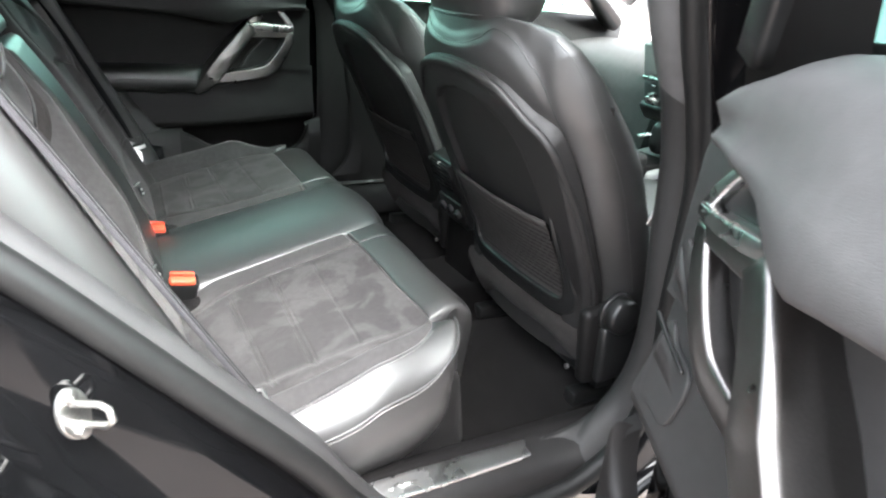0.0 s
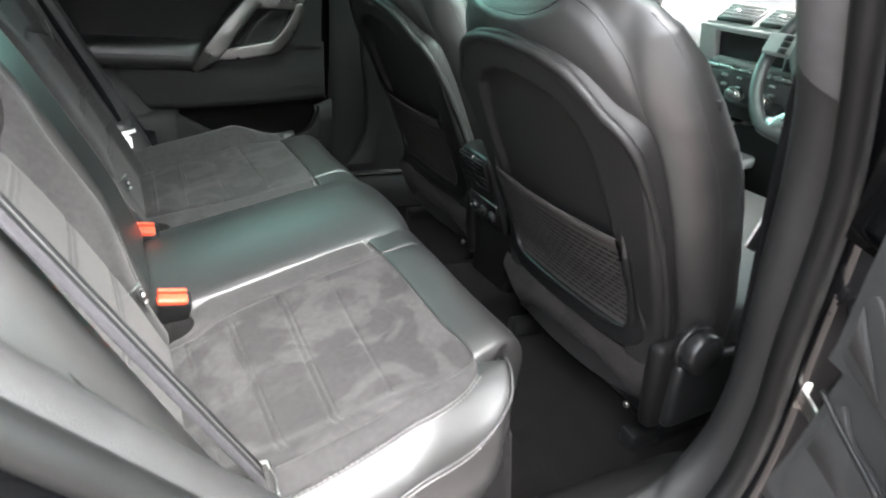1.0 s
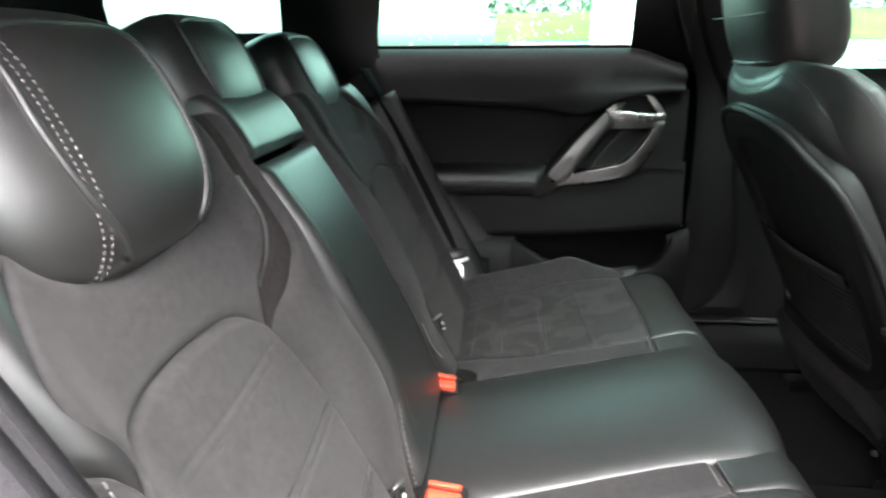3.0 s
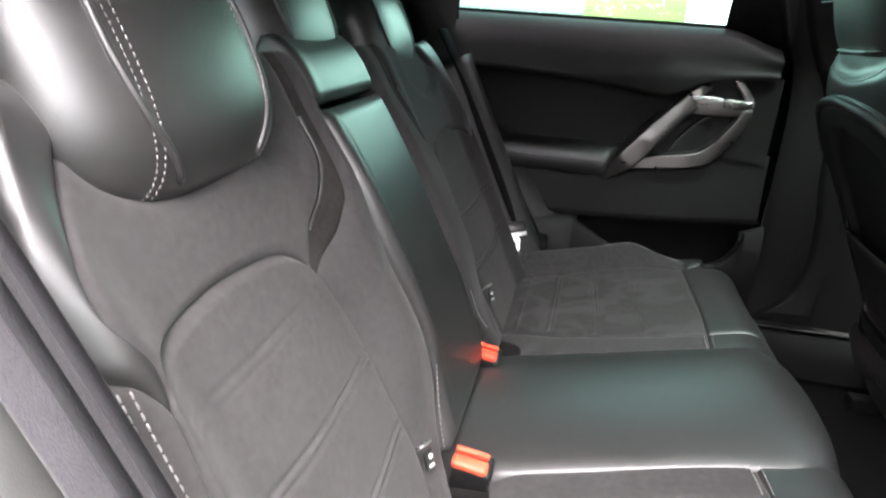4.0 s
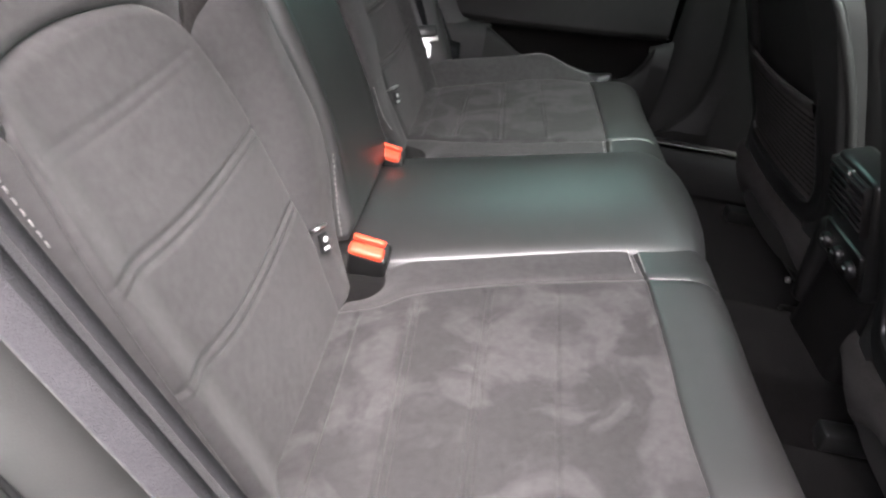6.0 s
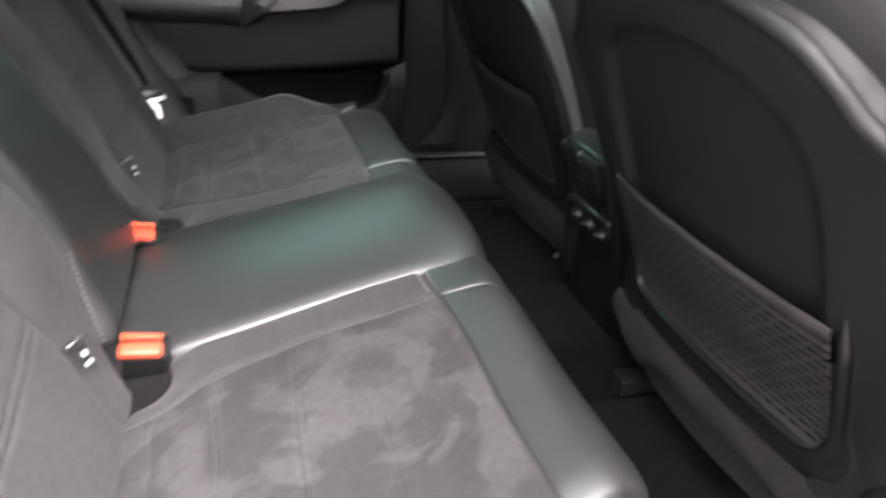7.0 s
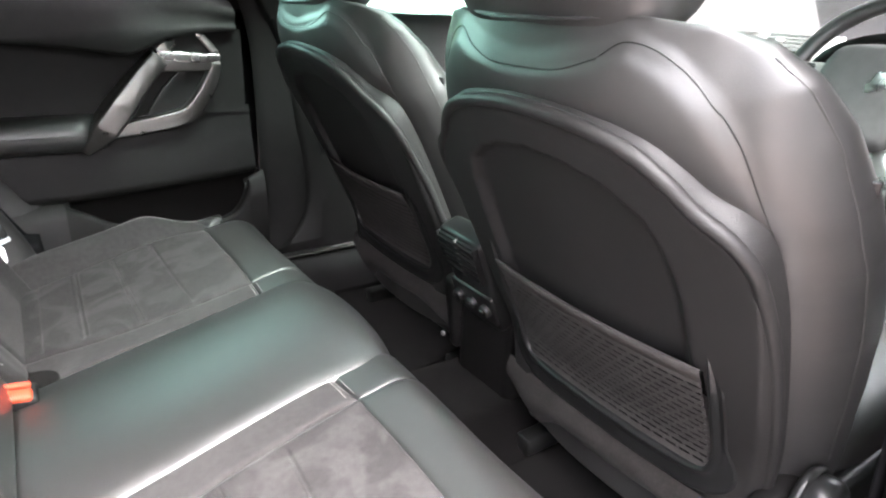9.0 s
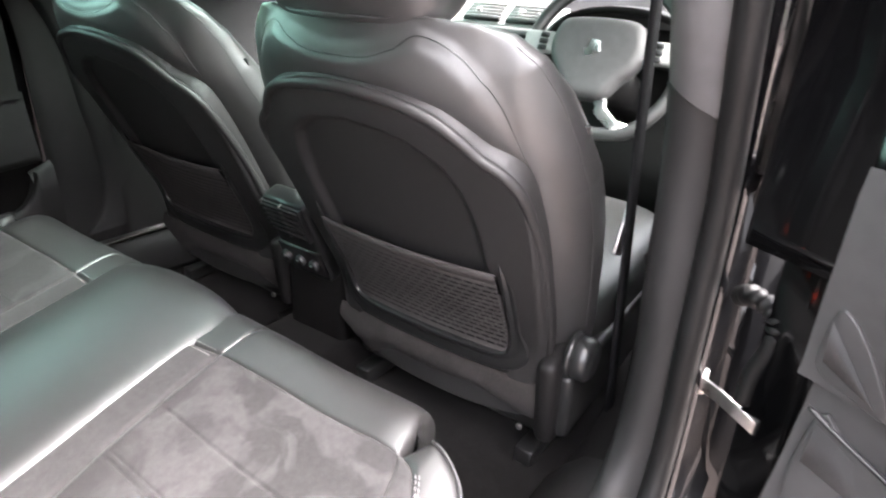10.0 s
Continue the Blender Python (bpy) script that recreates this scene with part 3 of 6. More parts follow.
head_restraint(bench, -0.374, 0.511, 0.285, 0.222, 0.14, -0.020, 24, "black leather head restraint with pale double stitching")
head_restraint(bench, 0.372, 0.572, 0.262, 0.190, 0.13, -0.022, 24, "black leather head restraint with pale double stitching")
head_restraint(bench, 0.0, 0.592, 0.25, 0.175, 0.13, -0.006, 24, "lower black leather middle head restraint")

# leather side bolsters between the bench and the door openings
for sg in (-1, 1):
    sb = thing("side_bolster", (-0.45, sg * 0.63, 0.62), "black leather upholstered side bolster beside the rear backrest", "car trim", "side bolsters")
    rings = []
    for k in range(30):
        s = -0.12 + 0.56 * k / 29
        x, z, nx, nz = back_line(s)
        ax, az = abs(nx), abs(nz)
        w = 0.106
        ring = []
        for i in range(24):
            a = 2 * math.pi * i / 24
            cu, cv = math.copysign(abs(math.cos(a)) ** 0.7, math.cos(a)), math.copysign(abs(math.sin(a)) ** 0.7, math.sin(a))
            g = -0.02 + 0.080 * cv
            ring.append((x + ax * g, sg * (0.650 + cu * w / 2), z + az * g))
        rings.append(ring)
    part("pad", loft(rings), LEATHER, sb)
    part("seam", sweep([(-0.345 - 0.157 * k / 12, sg * (0.697 - 0.013 * k / 12), 0.70 + 0.30 * k / 12) for k in range(13)], circle(0.0022, 6)), RUBBER, sb)


# ---- seat belts and buckles ----
def ribbon(pts, width, ups, thick=0.0016):
    p = spline(pts, 60)
    u = spline(ups, 60)
    return sweep(p, [(-width / 2, -thick), (width / 2, -thick), (width / 2, thick), (-width / 2, thick)], up=[tuple(q) for q in u])


def belt_at(sg, y, s, h=0.036):
    x, z, nx, nz = back_line(s)
    return (x - nx * h if nx < 0 else x + nx * h, sg * y, z + abs(nz) * h)


for sg in (-1, 1):
    sbelt = thing("seat_belt", (-0.5, sg * 0.58, 0.7), "black webbing rear seat belt with a steel tongue" if sg > 0 else "black webbing rear seat belt beside the open door", "seat belt", "rear seat belts")
    pts = [belt_at(sg, 0.632, 0.50), belt_at(sg, 0.612, 0.38), belt_at(sg, 0.602, 0.25), belt_at(sg, 0.604, 0.10), belt_at(sg, 0.618, 0.015), (-0.345, sg * 0.640, 0.685), (-0.300, sg * 0.656, 0.672)]
    if sg < 0:
        pts = [(-0.590, -0.645, 1.22), (-0.524, -0.642, 1.10), (-0.468, -0.642, 1.0), (-0.413, -0.643, 0.90), (-0.358, -0.643, 0.80), (-0.316, -0.644, 0.725), (-0.292, -0.645, 0.682)]
    ups = ([(0.88, -0.2, 0.44)] * 5 + [(0.8, -0.4, 0.5)] * 2) if sg > 0 else [(0.87, 0.0, 0.48)] * 7
    # Far belt is the near webbing darkened, its side's shade in the colour.
    wb = part("webbing", ribbon(pts, 0.048 if sg > 0 else 0.044, ups), BELT if sg < 0 else BELT_DIM, sbelt)
    for off in ((-0.0165, -0.001) if sg < 0 else ()):
        part("stripe", sweep(spline(pts, 60), [(off - 0.0050, 0.0), (off + 0.0050, 0.0), (off + 0.0048, 0.0018), (off - 0.0048, 0.0018)], up=[tuple(q) for q in spline(ups, 60)]), BELT_STRIPE, wb)
    m = pose(-0.376, sg * 0.566, 0.690, 66, 0, 8) if sg > 0 else None
    if sg < 0:
        part("loop", sweep([Vector((-0.292, -0.644, 0.678)) + Vector(q) for q in ((0.0, -0.026, 0.0), (0.010, -0.026, -0.001), (0.012, 0.0, -0.001), (0.010, 0.026, -0.001), (0.0, 0.026, 0.0))], circle(0.0025, 8)), STEEL, sbelt, "thin steel loop")
    if sg > 0:
        ring = rounded_rect(0.030, 0.036, 0.008)
        slot = rounded_rect(0.012, 0.012, 0.003)
        bm = bmesh.new()
        layers = [[m @ Vector((x, y, h)) for x, y in q] for q, h in ((slot, -0.0015), (ring, -0.0015), (ring, 0.0015), (slot, 0.0015), (slot, -0.0015))]
        grid(bm, layers, wrap=True)
        tg = part("tongue", bm, TONGUE, sbelt, "bright steel tongue with a slot", False)
        part("shoulder", block((0.050, 0.012, 0.003), m=m @ pose(0.004, 0.024, 0, 0, 0, 18), bevel=0.001), TONGUE, tg)
        part("grip", block((0.056, 0.026, 0.012), m=m @ pose(-0.004, 0.040, 0.002, 0, 0, 12), bevel=0.004), SMOOTH_PLASTIC, tg, "black plastic grip")

# the far belt runs to its anchor over the sill trim
anchor_belt = thing("seat_belt", (-0.38, 0.69, 0.65), "black webbing lower run of the rear seat belt", "seat belt", "rear seat belts")
part("webbing", ribbon([(-0.50, 0.66, 1.02), (-0.42, 0.675, 0.85), (-0.31, 0.69, 0.645)], 0.016, [(0.5, -0.8, 0.2)] * 3), BELT_DIM, anchor_belt)


def buckle(x, y, z, label):
    """A belt buckle whose top leans towards the car's right side; z is the height of its top."""
    bk = thing("belt_buckle", (x, y, z - 0.06), label, "belt buckle", "rear belt buckles")
    m = pose(x, y, z, 24, 8, 0)
    part("casing", block((0.054, 0.034, 0.080), m=m @ pose(0.004, 0, -0.042), bevel=0.007, seg=3), SMOOTH_PLASTIC, bk, "black plastic casing")
    part("button", block((0.047, 0.018, 0.014), m=m @ pose(0, -0.007, -0.001), bevel=0.005, seg=3), RED, bk, "bright red push button")
    part("slot_edge", block((0.044, 0.007, 0.010), m=m @ pose(0, 0.009, 0.001), bevel=0.002, seg=2), RED, bk, "bright red slot edge")
    return bk


buckle(-0.340, -0.186, 0.656, "black belt buckle with a red button between the seats")
buckle(-0.368, 0.10, 0.655, "black belt buckle with a red button beside the middle seat")


def anchor_tag(at, turn, label):
    """A folded fabric tag on a child seat anchor, with a pale printed mark."""
    tg = thing("anchor_tag", at, label, "fabric tag", "anchor tags")
    m = pose(*at, *turn)
    part("fabric", block((0.004, 0.015, 0.024), m=m, bevel=0.0015), SMOOTH_PLASTIC, tg)
    part("print_bar", block((0.001, 0.009, 0.004), m=m @ pose(0.0024, 0, -0.007), bevel=0.0002, seg=1), WHITE_PRINT, tg, "white printed bar")
    part("print_mark", drum(0.0035, 0.001, m @ pose(0.0024, 0.001, 0.004, 0, 90, 0), 12, 0.0002), WHITE_PRINT, tg, "round white printed mark")
    part("loop", sweep([m @ Vector(p) for p in ((-0.01, -0.008, 0.015), (0.0, -0.008, 0.020), (0.0, 0.008, 0.020), (-0.01, 0.008, 0.015))], circle(0.002, 6)), STEEL, tg)


anchor_tag((-0.383, -0.246, 0.693), (0, -20, -25), "black fabric anchor tag with white print by the buckle")
anchor_tag((-0.383, 0.246, 0.693), (0, -20, -25), "black fabric anchor tag with white print")

# ---- front seats ----
shell_line = profile(0.334, 0.682, -0.30, 0.75, lambda s: 92 + 25 * smooth(s, -0.06, 0.06) + 3 * smooth(s, 0.2, 0.4) - 6 * smooth(s, 0.45, 0.6))
SEAT_Y = -0.349


def shell(u, s, h):
    """On the back of a front seat: u across from its middle, s up, h out towards the rear."""
    x, z, nx, nz = shell_line(s)
    k = h - 0.30 * u * u
    return (x + nx * k, SEAT_Y + u, z + nz * k)


WIDTHS = [(-0.16, 0.225), (-0.08, 0.245), (0.0, 0.258), (0.10, 0.272), (0.20, 0.282), (0.30, 0.285), (0.36, 0.278), (0.42, 0.262), (0.47, 0.240), (0.50, 0.212), (0.525, 0.175), (0.54, 0.125), (0.546, 0.07)]
DEPTHS = [(-0.16, 0.15), (0.0, 0.17), (0.25, 0.165), (0.42, 0.13), (0.50, 0.10), (0.54, 0.05), (0.546, 0.02)]
INNER = [(-0.12, 0.168), (0.10, 0.164), (0.20, 0.162), (0.27, 0.162), (0.33, 0.153), (0.37, 0.135), (0.40, 0.095), (0.415, 0.05), (0.421, 0.0)]


def recess(u, s):
    w = float(np.interp(s, [a for a, b in INNER], [b for a, b in INNER])) if s < 0.421 else -0.02
    return -0.012 * smooth(w - abs(u), 0.0, 0.020)


def roll(u, s):
    """How far the leather rolls forward above the shell's upper rim."""
    rim = float(np.interp(abs(u), [0.0, 0.06, 0.10, 0.14, 0.18, 0.22, 0.26, 0.29], [0.471, 0.467, 0.458, 0.443, 0.420, 0.388, 0.346, 0.31]))
    d = s - seam_height(u)
    return 0.055 * smooth(s - rim, 0.0, 0.16) + 0.010 * smooth(d, -0.004, 0.016) * (1 - smooth(abs(u), 0.19, 0.235)) + 0.0035 * math.exp(-(d / 0.005) ** 2) * (1 - smooth(abs(u), 0.215, 0.24))


def seam_height(u):
    return float(np.interp(abs(u), [0.0, 0.091, 0.117, 0.153, 0.188, 0.212, 0.228, 0.234, 0.26], [0.500, 0.512, 0.520, 0.500, 0.460, 0.416, 0.352, 0.315, 0.30]))


def front_seat():
    st = thing("front_seat", (0.45, SEAT_Y, 0.42), "black leather front seat with a plastic back shell and net pocket", "car seat", "front seats")
    rings = []
    for s in np.linspace(-0.16, 0.546, 210):
        w = float(np.interp(s, [a for a, b in WIDTHS], [b for a, b in WIDTHS]))
        d = float(np.interp(s, [a for a, b in DEPTHS], [b for a, b in DEPTHS]))
        x, z, nx, nz = shell_line(s)
        ring = []
        for i in range(150):
            a = 2 * math.pi * i / 150
            cu, cv = math.copysign(abs(math.cos(a)) ** 0.72, math.cos(a)), math.copysign(abs(math.sin(a)) ** 0.80, math.sin(a))
            u = cu * w
            k = -d / 2 + cv * d / 2 - 0.004 - 0.30 * u * u - roll(u, s) * (0.5 + 0.5 * cv)
            ring.append((x + nx * k, SEAT_Y + u, z + nz * k))
        rings.append(ring)
    bm = loft(rings)
    tree = BVHTree.FromBMesh(bm)

    def on_leather(u, s, h):
        o, b = Vector(shell(u, s, 0.15)), Vector(shell(u, s, -0.3))
        hit = tree.ray_cast(o, (b - o).normalized())[0]
        return tuple((hit or Vector(shell(u, s, -0.02))) + (o - b).normalized() * h)
    body = part("backrest", bm, LEATHER, st, "black leather wrapped backrest")
    for i in (71, 4):
        part("seam", sweep([Vector(r[i]) for r in rings[50:196:3]], circle(0.0009, 6)), LEATHER, body)
    # shoulder seams
    for sx in (-1, 1):
        part("seam", cord([(sx * u, s) for u, s in ((0.091, 0.514), (0.117, 0.524), (0.153, 0.506), (0.188, 0.466), (0.212, 0.422), (0.228, 0.360), (0.231, 0.325))], on_leather, 0.0009, -0.0002), SMOOTH_PLASTIC, body)
    part("seam", cord([(-0.091, 0.513), (-0.04, 0.503), (0.04, 0.503), (0.091, 0.513)], on_leather, 0.0009, -0.0002), SMOOTH_PLASTIC, body)
    left = [(-0.215, -0.10), (-0.232, 0.05), (-0.240, 0.19), (-0.241, 0.27), (-0.238, 0.325)]
    top = [(-0.238, 0.325), (-0.232, 0.352), (-0.215, 0.376), (-0.190, 0.396), (-0.165, 0.425), (-0.135, 0.450), (-0.08, 0.470), (0.0, 0.479)]
    top += [(-u, s) for u, s in top[-2::-1]]
    right = [(-u, s) for u, s in left]
    sh = part("back_shell", pad([(-0.215, -0.10), (0.0, -0.108), (0.215, -0.10)], top, left, right, lambda u, s, h: shell(u, s, h + 0.010), 110, 110, 0.020, 0.014, 0.0, (), 0.02, recess), SHELL, st, "grained black plastic back shell")
    rim = [(u * 0.985, s - 0.007) for u, s in left[:-1] + top + right[-2::-1]]
    part("rim", sweep([shell(u, s, 0.0055 - 0.012 * smooth(-s, -0.37, -0.16)) for u, s in spline(rim, 140)], [(0.0078 * math.cos(a), 0.0078 * math.sin(a)) for a in np.linspace(0, 2 * math.pi, 14, False)]), SHELL, sh)
    # pocket frame: a blade at each side and a broad lower bar with a raised inner lip
    fr = [(-0.177, 0.205), (-0.176, 0.13), (-0.172, 0.05), (-0.166, 0.005), (-0.150, -0.014), (-0.10, -0.018), (0.0, -0.018), (0.10, -0.018), (0.150, -0.014), (0.168, 0.005), (0.172, 0.05), (0.174, 0.13), (0.176, 0.215)]
    pts = spline(fr, 150)
    bm = bmesh.new()
    rows = []
    for k, (u, s) in enumerate(pts):
        a, b = np.array(pts[max(0, k - 1)]), np.array(pts[min(149, k + 1)])
        d = (b - a) / np.linalg.norm(b - a)
        nrm = np.array([d[1], -d[0]])
        taper = min(1.0, 0.30 + min(k, 149 - k) / 16)
        wide = 0.016 + 0.024 * smooth(-s, -0.05, 0.012)
        sec = [(0.0, 0.0), (0.0, 0.012), (0.002, 0.017), (0.006, 0.018), (0.009, 0.014), (0.4 * wide + 0.006, 0.011), (wide - 0.004, 0.013), (wide, 0.010), (wide + 0.003, 0.0)]
        rows.append([shell(u + nrm[0] * q * taper, s + nrm[1] * q * taper, h * (0.35 + 0.65 * taper)) for q, h in sec])
    vs = grid(bm, rows, wrap=True)
    bm.faces.new(vs[0])
    bm.faces.new(vs[-1])
    pk = part("pocket_frame", bm, SMOOTH_PLASTIC, st, "smooth black plastic pocket frame")
    # Added black sheet: the pocket's shade, so the net's slots read dark.
    bm = bmesh.new()
    grid(bm, [[shell(u, s, h) for u in np.linspace(-0.172, 0.172, 30)] for s, h in ((-0.02, 0.006), (0.03, 0.007), (0.08, 0.009), (0.13, 0.010), (0.172, 0.011), (0.174, 0.009))])
    part("pocket_shade", bm, SLOT_SHADE, pk, "black sheet standing for the shade behind the net")
    # elastic net: flat bands that part and meet turn about, leaving rows of short slots, with a plain hem
    bm = bmesh.new()
    n, cols = 15, 18
    for r in range(n):
        pair = []
        for lo in (0, 1):
            line = []
            for k in range(cols * 8 + 1):
                u = -0.170 + 0.340 * k / (cols * 8)
                f = (r + lo) / n
                ph = (k / 8.0 + 0.5 * ((r + lo) % 2)) % 1.0
                slot = 0.0033 if 0.10 < ph < 0.90 else 0.0
                line.append((u, -0.014 + f * 0.174 + (slot if lo == 0 else -slot) * (0 if r + lo in (0, n) else 1)))
            pair.append(line)
        for h in (0.0115, 0.0105):
            grid(bm, [[shell(u, s, h + 0.004 * smooth(s, 0.0, 0.16) + (0.0012 if h > 0.011 and 0 < j < len(q) - 1 else 0)) for j, (u, s) in enumerate(q)] for q in (pair[0], [((a[0] + b[0]) / 2, (a[1] + b[1]) / 2) for a, b in zip(*pair)], pair[1])])
    hem = [[shell(-0.172 + 0.344 * k / 40, 0.160 + w, 0.0150 + t) for k in range(41)] for w, t in ((0.0, 0.0), (0.001, 0.002), (0.021, 0.002), (0.022, 0.0), (0.018, -0.002))]
    grid(bm, hem)
    part("netting", bm, NETTING, pk, "black elastic net with long slots")
    # felt apron under the shell, with an uneven hem
    rows = []
    for k in range(40):
        u = -0.225 + 0.45 * k / 39
        hem = 0.030 + 0.038 * math.exp(-((u - 0.165) / 0.045) ** 2) + 0.006 * math.sin(14 * u + 1) + 0.030 * smooth(-u, 0.08, 0.20)
        rows.append([shell(u, -0.060 - (hem + 0.035) * j / 7, 0.008 + 0.012 * math.sin(math.pi * j / 7) - 0.02 * (j / 7) ** 2) for j in range(8)])
    bm = bmesh.new()
    grid(bm, rows)
    back = [[(x + 0.02, y, z) for x, y, z in r] for r in rows]
    grid(bm, back)
    grid(bm, [[r[-1] for r in rows], [r[-1] for r in back]])
    part("felt_apron", bm, FELT, st, "worn dark grey felt apron")
    # head restraint
    x, z, nx, nz = shell_line(0.605)
    m = Matrix.Translation((x - nx * 0.11, SEAT_Y, z - nz * 0.11)) @ pose(0, 0, 0, 0, -16, 0) @ pose(0, 0, 0, 0, 0, -90)
    hr = part("head_restraint", cushion_block(0.29, 0.225, 0.135, m, 0.006), LEATHER, st)
    bm = bmesh.new()
    part("seam", sweep([m @ Vector((u * 0.145 * 0.93, -0.0715 - 0.004 * (1 - u * u), 0.012)) for u in np.linspace(-0.93, 0.93, 24)], circle(0.0012, 6), up=(0, 0, 1)), LEATHER, hr)
    for sx in (-0.065, 0.065):
        part("post", sweep([m @ Vector((sx, 0, -0.08)), m @ Vector((sx, 0.0, -0.19))], circle(0.007, 10), up=(0, 1, 0)), STEEL, hr)
    # seat cushion, base and rails
    part("seat_cushion", cushion_block(0.52, 0.15, 0.52, pose(0.67, SEAT_Y, 0.69, 0, -7, 0) @ pose(0, 0, 0, 0, 0, 90), 0.0, 24, 4.5), LEATHER, st)
    part("seat_frame", block((0.46, 0.44, 0.10), (0.62, SEAT_Y, 0.545), (0, -3, 0), 0.015), SMOOTH_PLASTIC, st)
    for sx in (-1, 1):
        part("rail", block((0.50, 0.035, 0.035), (0.62, SEAT_Y + sx * 0.195, 0.440), (0, 0, 0), 0.004), SMOOTH_PLASTIC, st)
        part("rail_foot", block((0.045, 0.030, 0.10), (0.45, SEAT_Y + sx * 0.195, 0.472), (0, 0, 0), 0.004), SMOOTH_PLASTIC, st)
        part("rail_cap", block((0.060, 0.036, 0.018), (0.41 if sx < 0 else 0.46, SEAT_Y + sx * 0.195, 0.435), (0, 0, 0), 0.006), SMOOTH_PLASTIC, st)
    # side valance with recliner wheel and lever
    part("side_valance", block((0.42, 0.03, 0.13), (0.57, SEAT_Y - 0.255, 0.60), (0, -4, 0), 0.012, 3), SMOOTH_PLASTIC, st)
    hinge = part("hinge_cover", block((0.085, 0.035, 0.17), (0.375, SEAT_Y - 0.235, 0.60), (0, -8, 0), 0.014, 3), PLASTIC, st)
    wheel = part("recliner_knob", drum(0.036, 0.035, pose(0.385, SEAT_Y - 0.272, 0.678, 90, 0, 0), 32, 0.006), SMOOTH_PLASTIC, st, "round black recliner knob")
    part("knob_ring", drum(0.041, 0.012, pose(0.385, SEAT_Y - 0.258, 0.678, 90, 0, 0), 32, 0.003), SMOOTH_PLASTIC, wheel)
    part("screw", drum(0.006, 0.006, pose(0.352, SEAT_Y - 0.19, 0.520, 0, 90, 0), 10, 0.001), STEEL, st)
    part("airbag_tag", block((0.004, 0.012, 0.022), (0.262, SEAT_Y - 0.272, 1.062), (0, -27, 20), 0.001), SMOOTH_PLASTIC, st, "small black fabric tag")
    return st


driver = front_seat()
copy_thing(driver, pose(0.490, 0.335, 0.42))

# ---- the car's inside shell ----
# floor: carpet with a tunnel and rising sides
rows = []
for k in range(60):
    x = -0.30 + 2.1 * k / 59
    row = []
    for j in range(80):
        y = -0.70 + 1.40 * j / 79
        z = 0.415 + 0.07 * (1 - smooth(abs(y), 0.09, 0.17)) + 0.06 * smooth(abs(y), 0.60, 0.69) + 0.10 * smooth(x, 1.25, 1.6)
        row.append((x, y, z + 0.003 * noise.noise((x * 9, y * 9, 0))))
    rows.append(row)
bm = bmesh.new()
grid(bm, rows)
setting("floor", bm, CARPET, "black carpet over the car floor", "floor", True)
mat_rows = []
for sg in (-1, 1):
    o = spline([(0.10, 0.20), (0.62, 0.20), (0.64, 0.25), (0.64, 0.55), (0.60, 0.60), (0.14, 0.60), (0.10, 0.55)], 60, True)
    fm = thing("floor_mat", (0.35, sg * 0.4, 0.42), "black carpet floor mat in the rear footwell", "floor mat", "floor mats")
    part("mat", plate([(a, sg * b) for a, b in o], lambda a, b, h: (a, b, 0.419 + h), 0.008, 0.003), CARPET, fm)


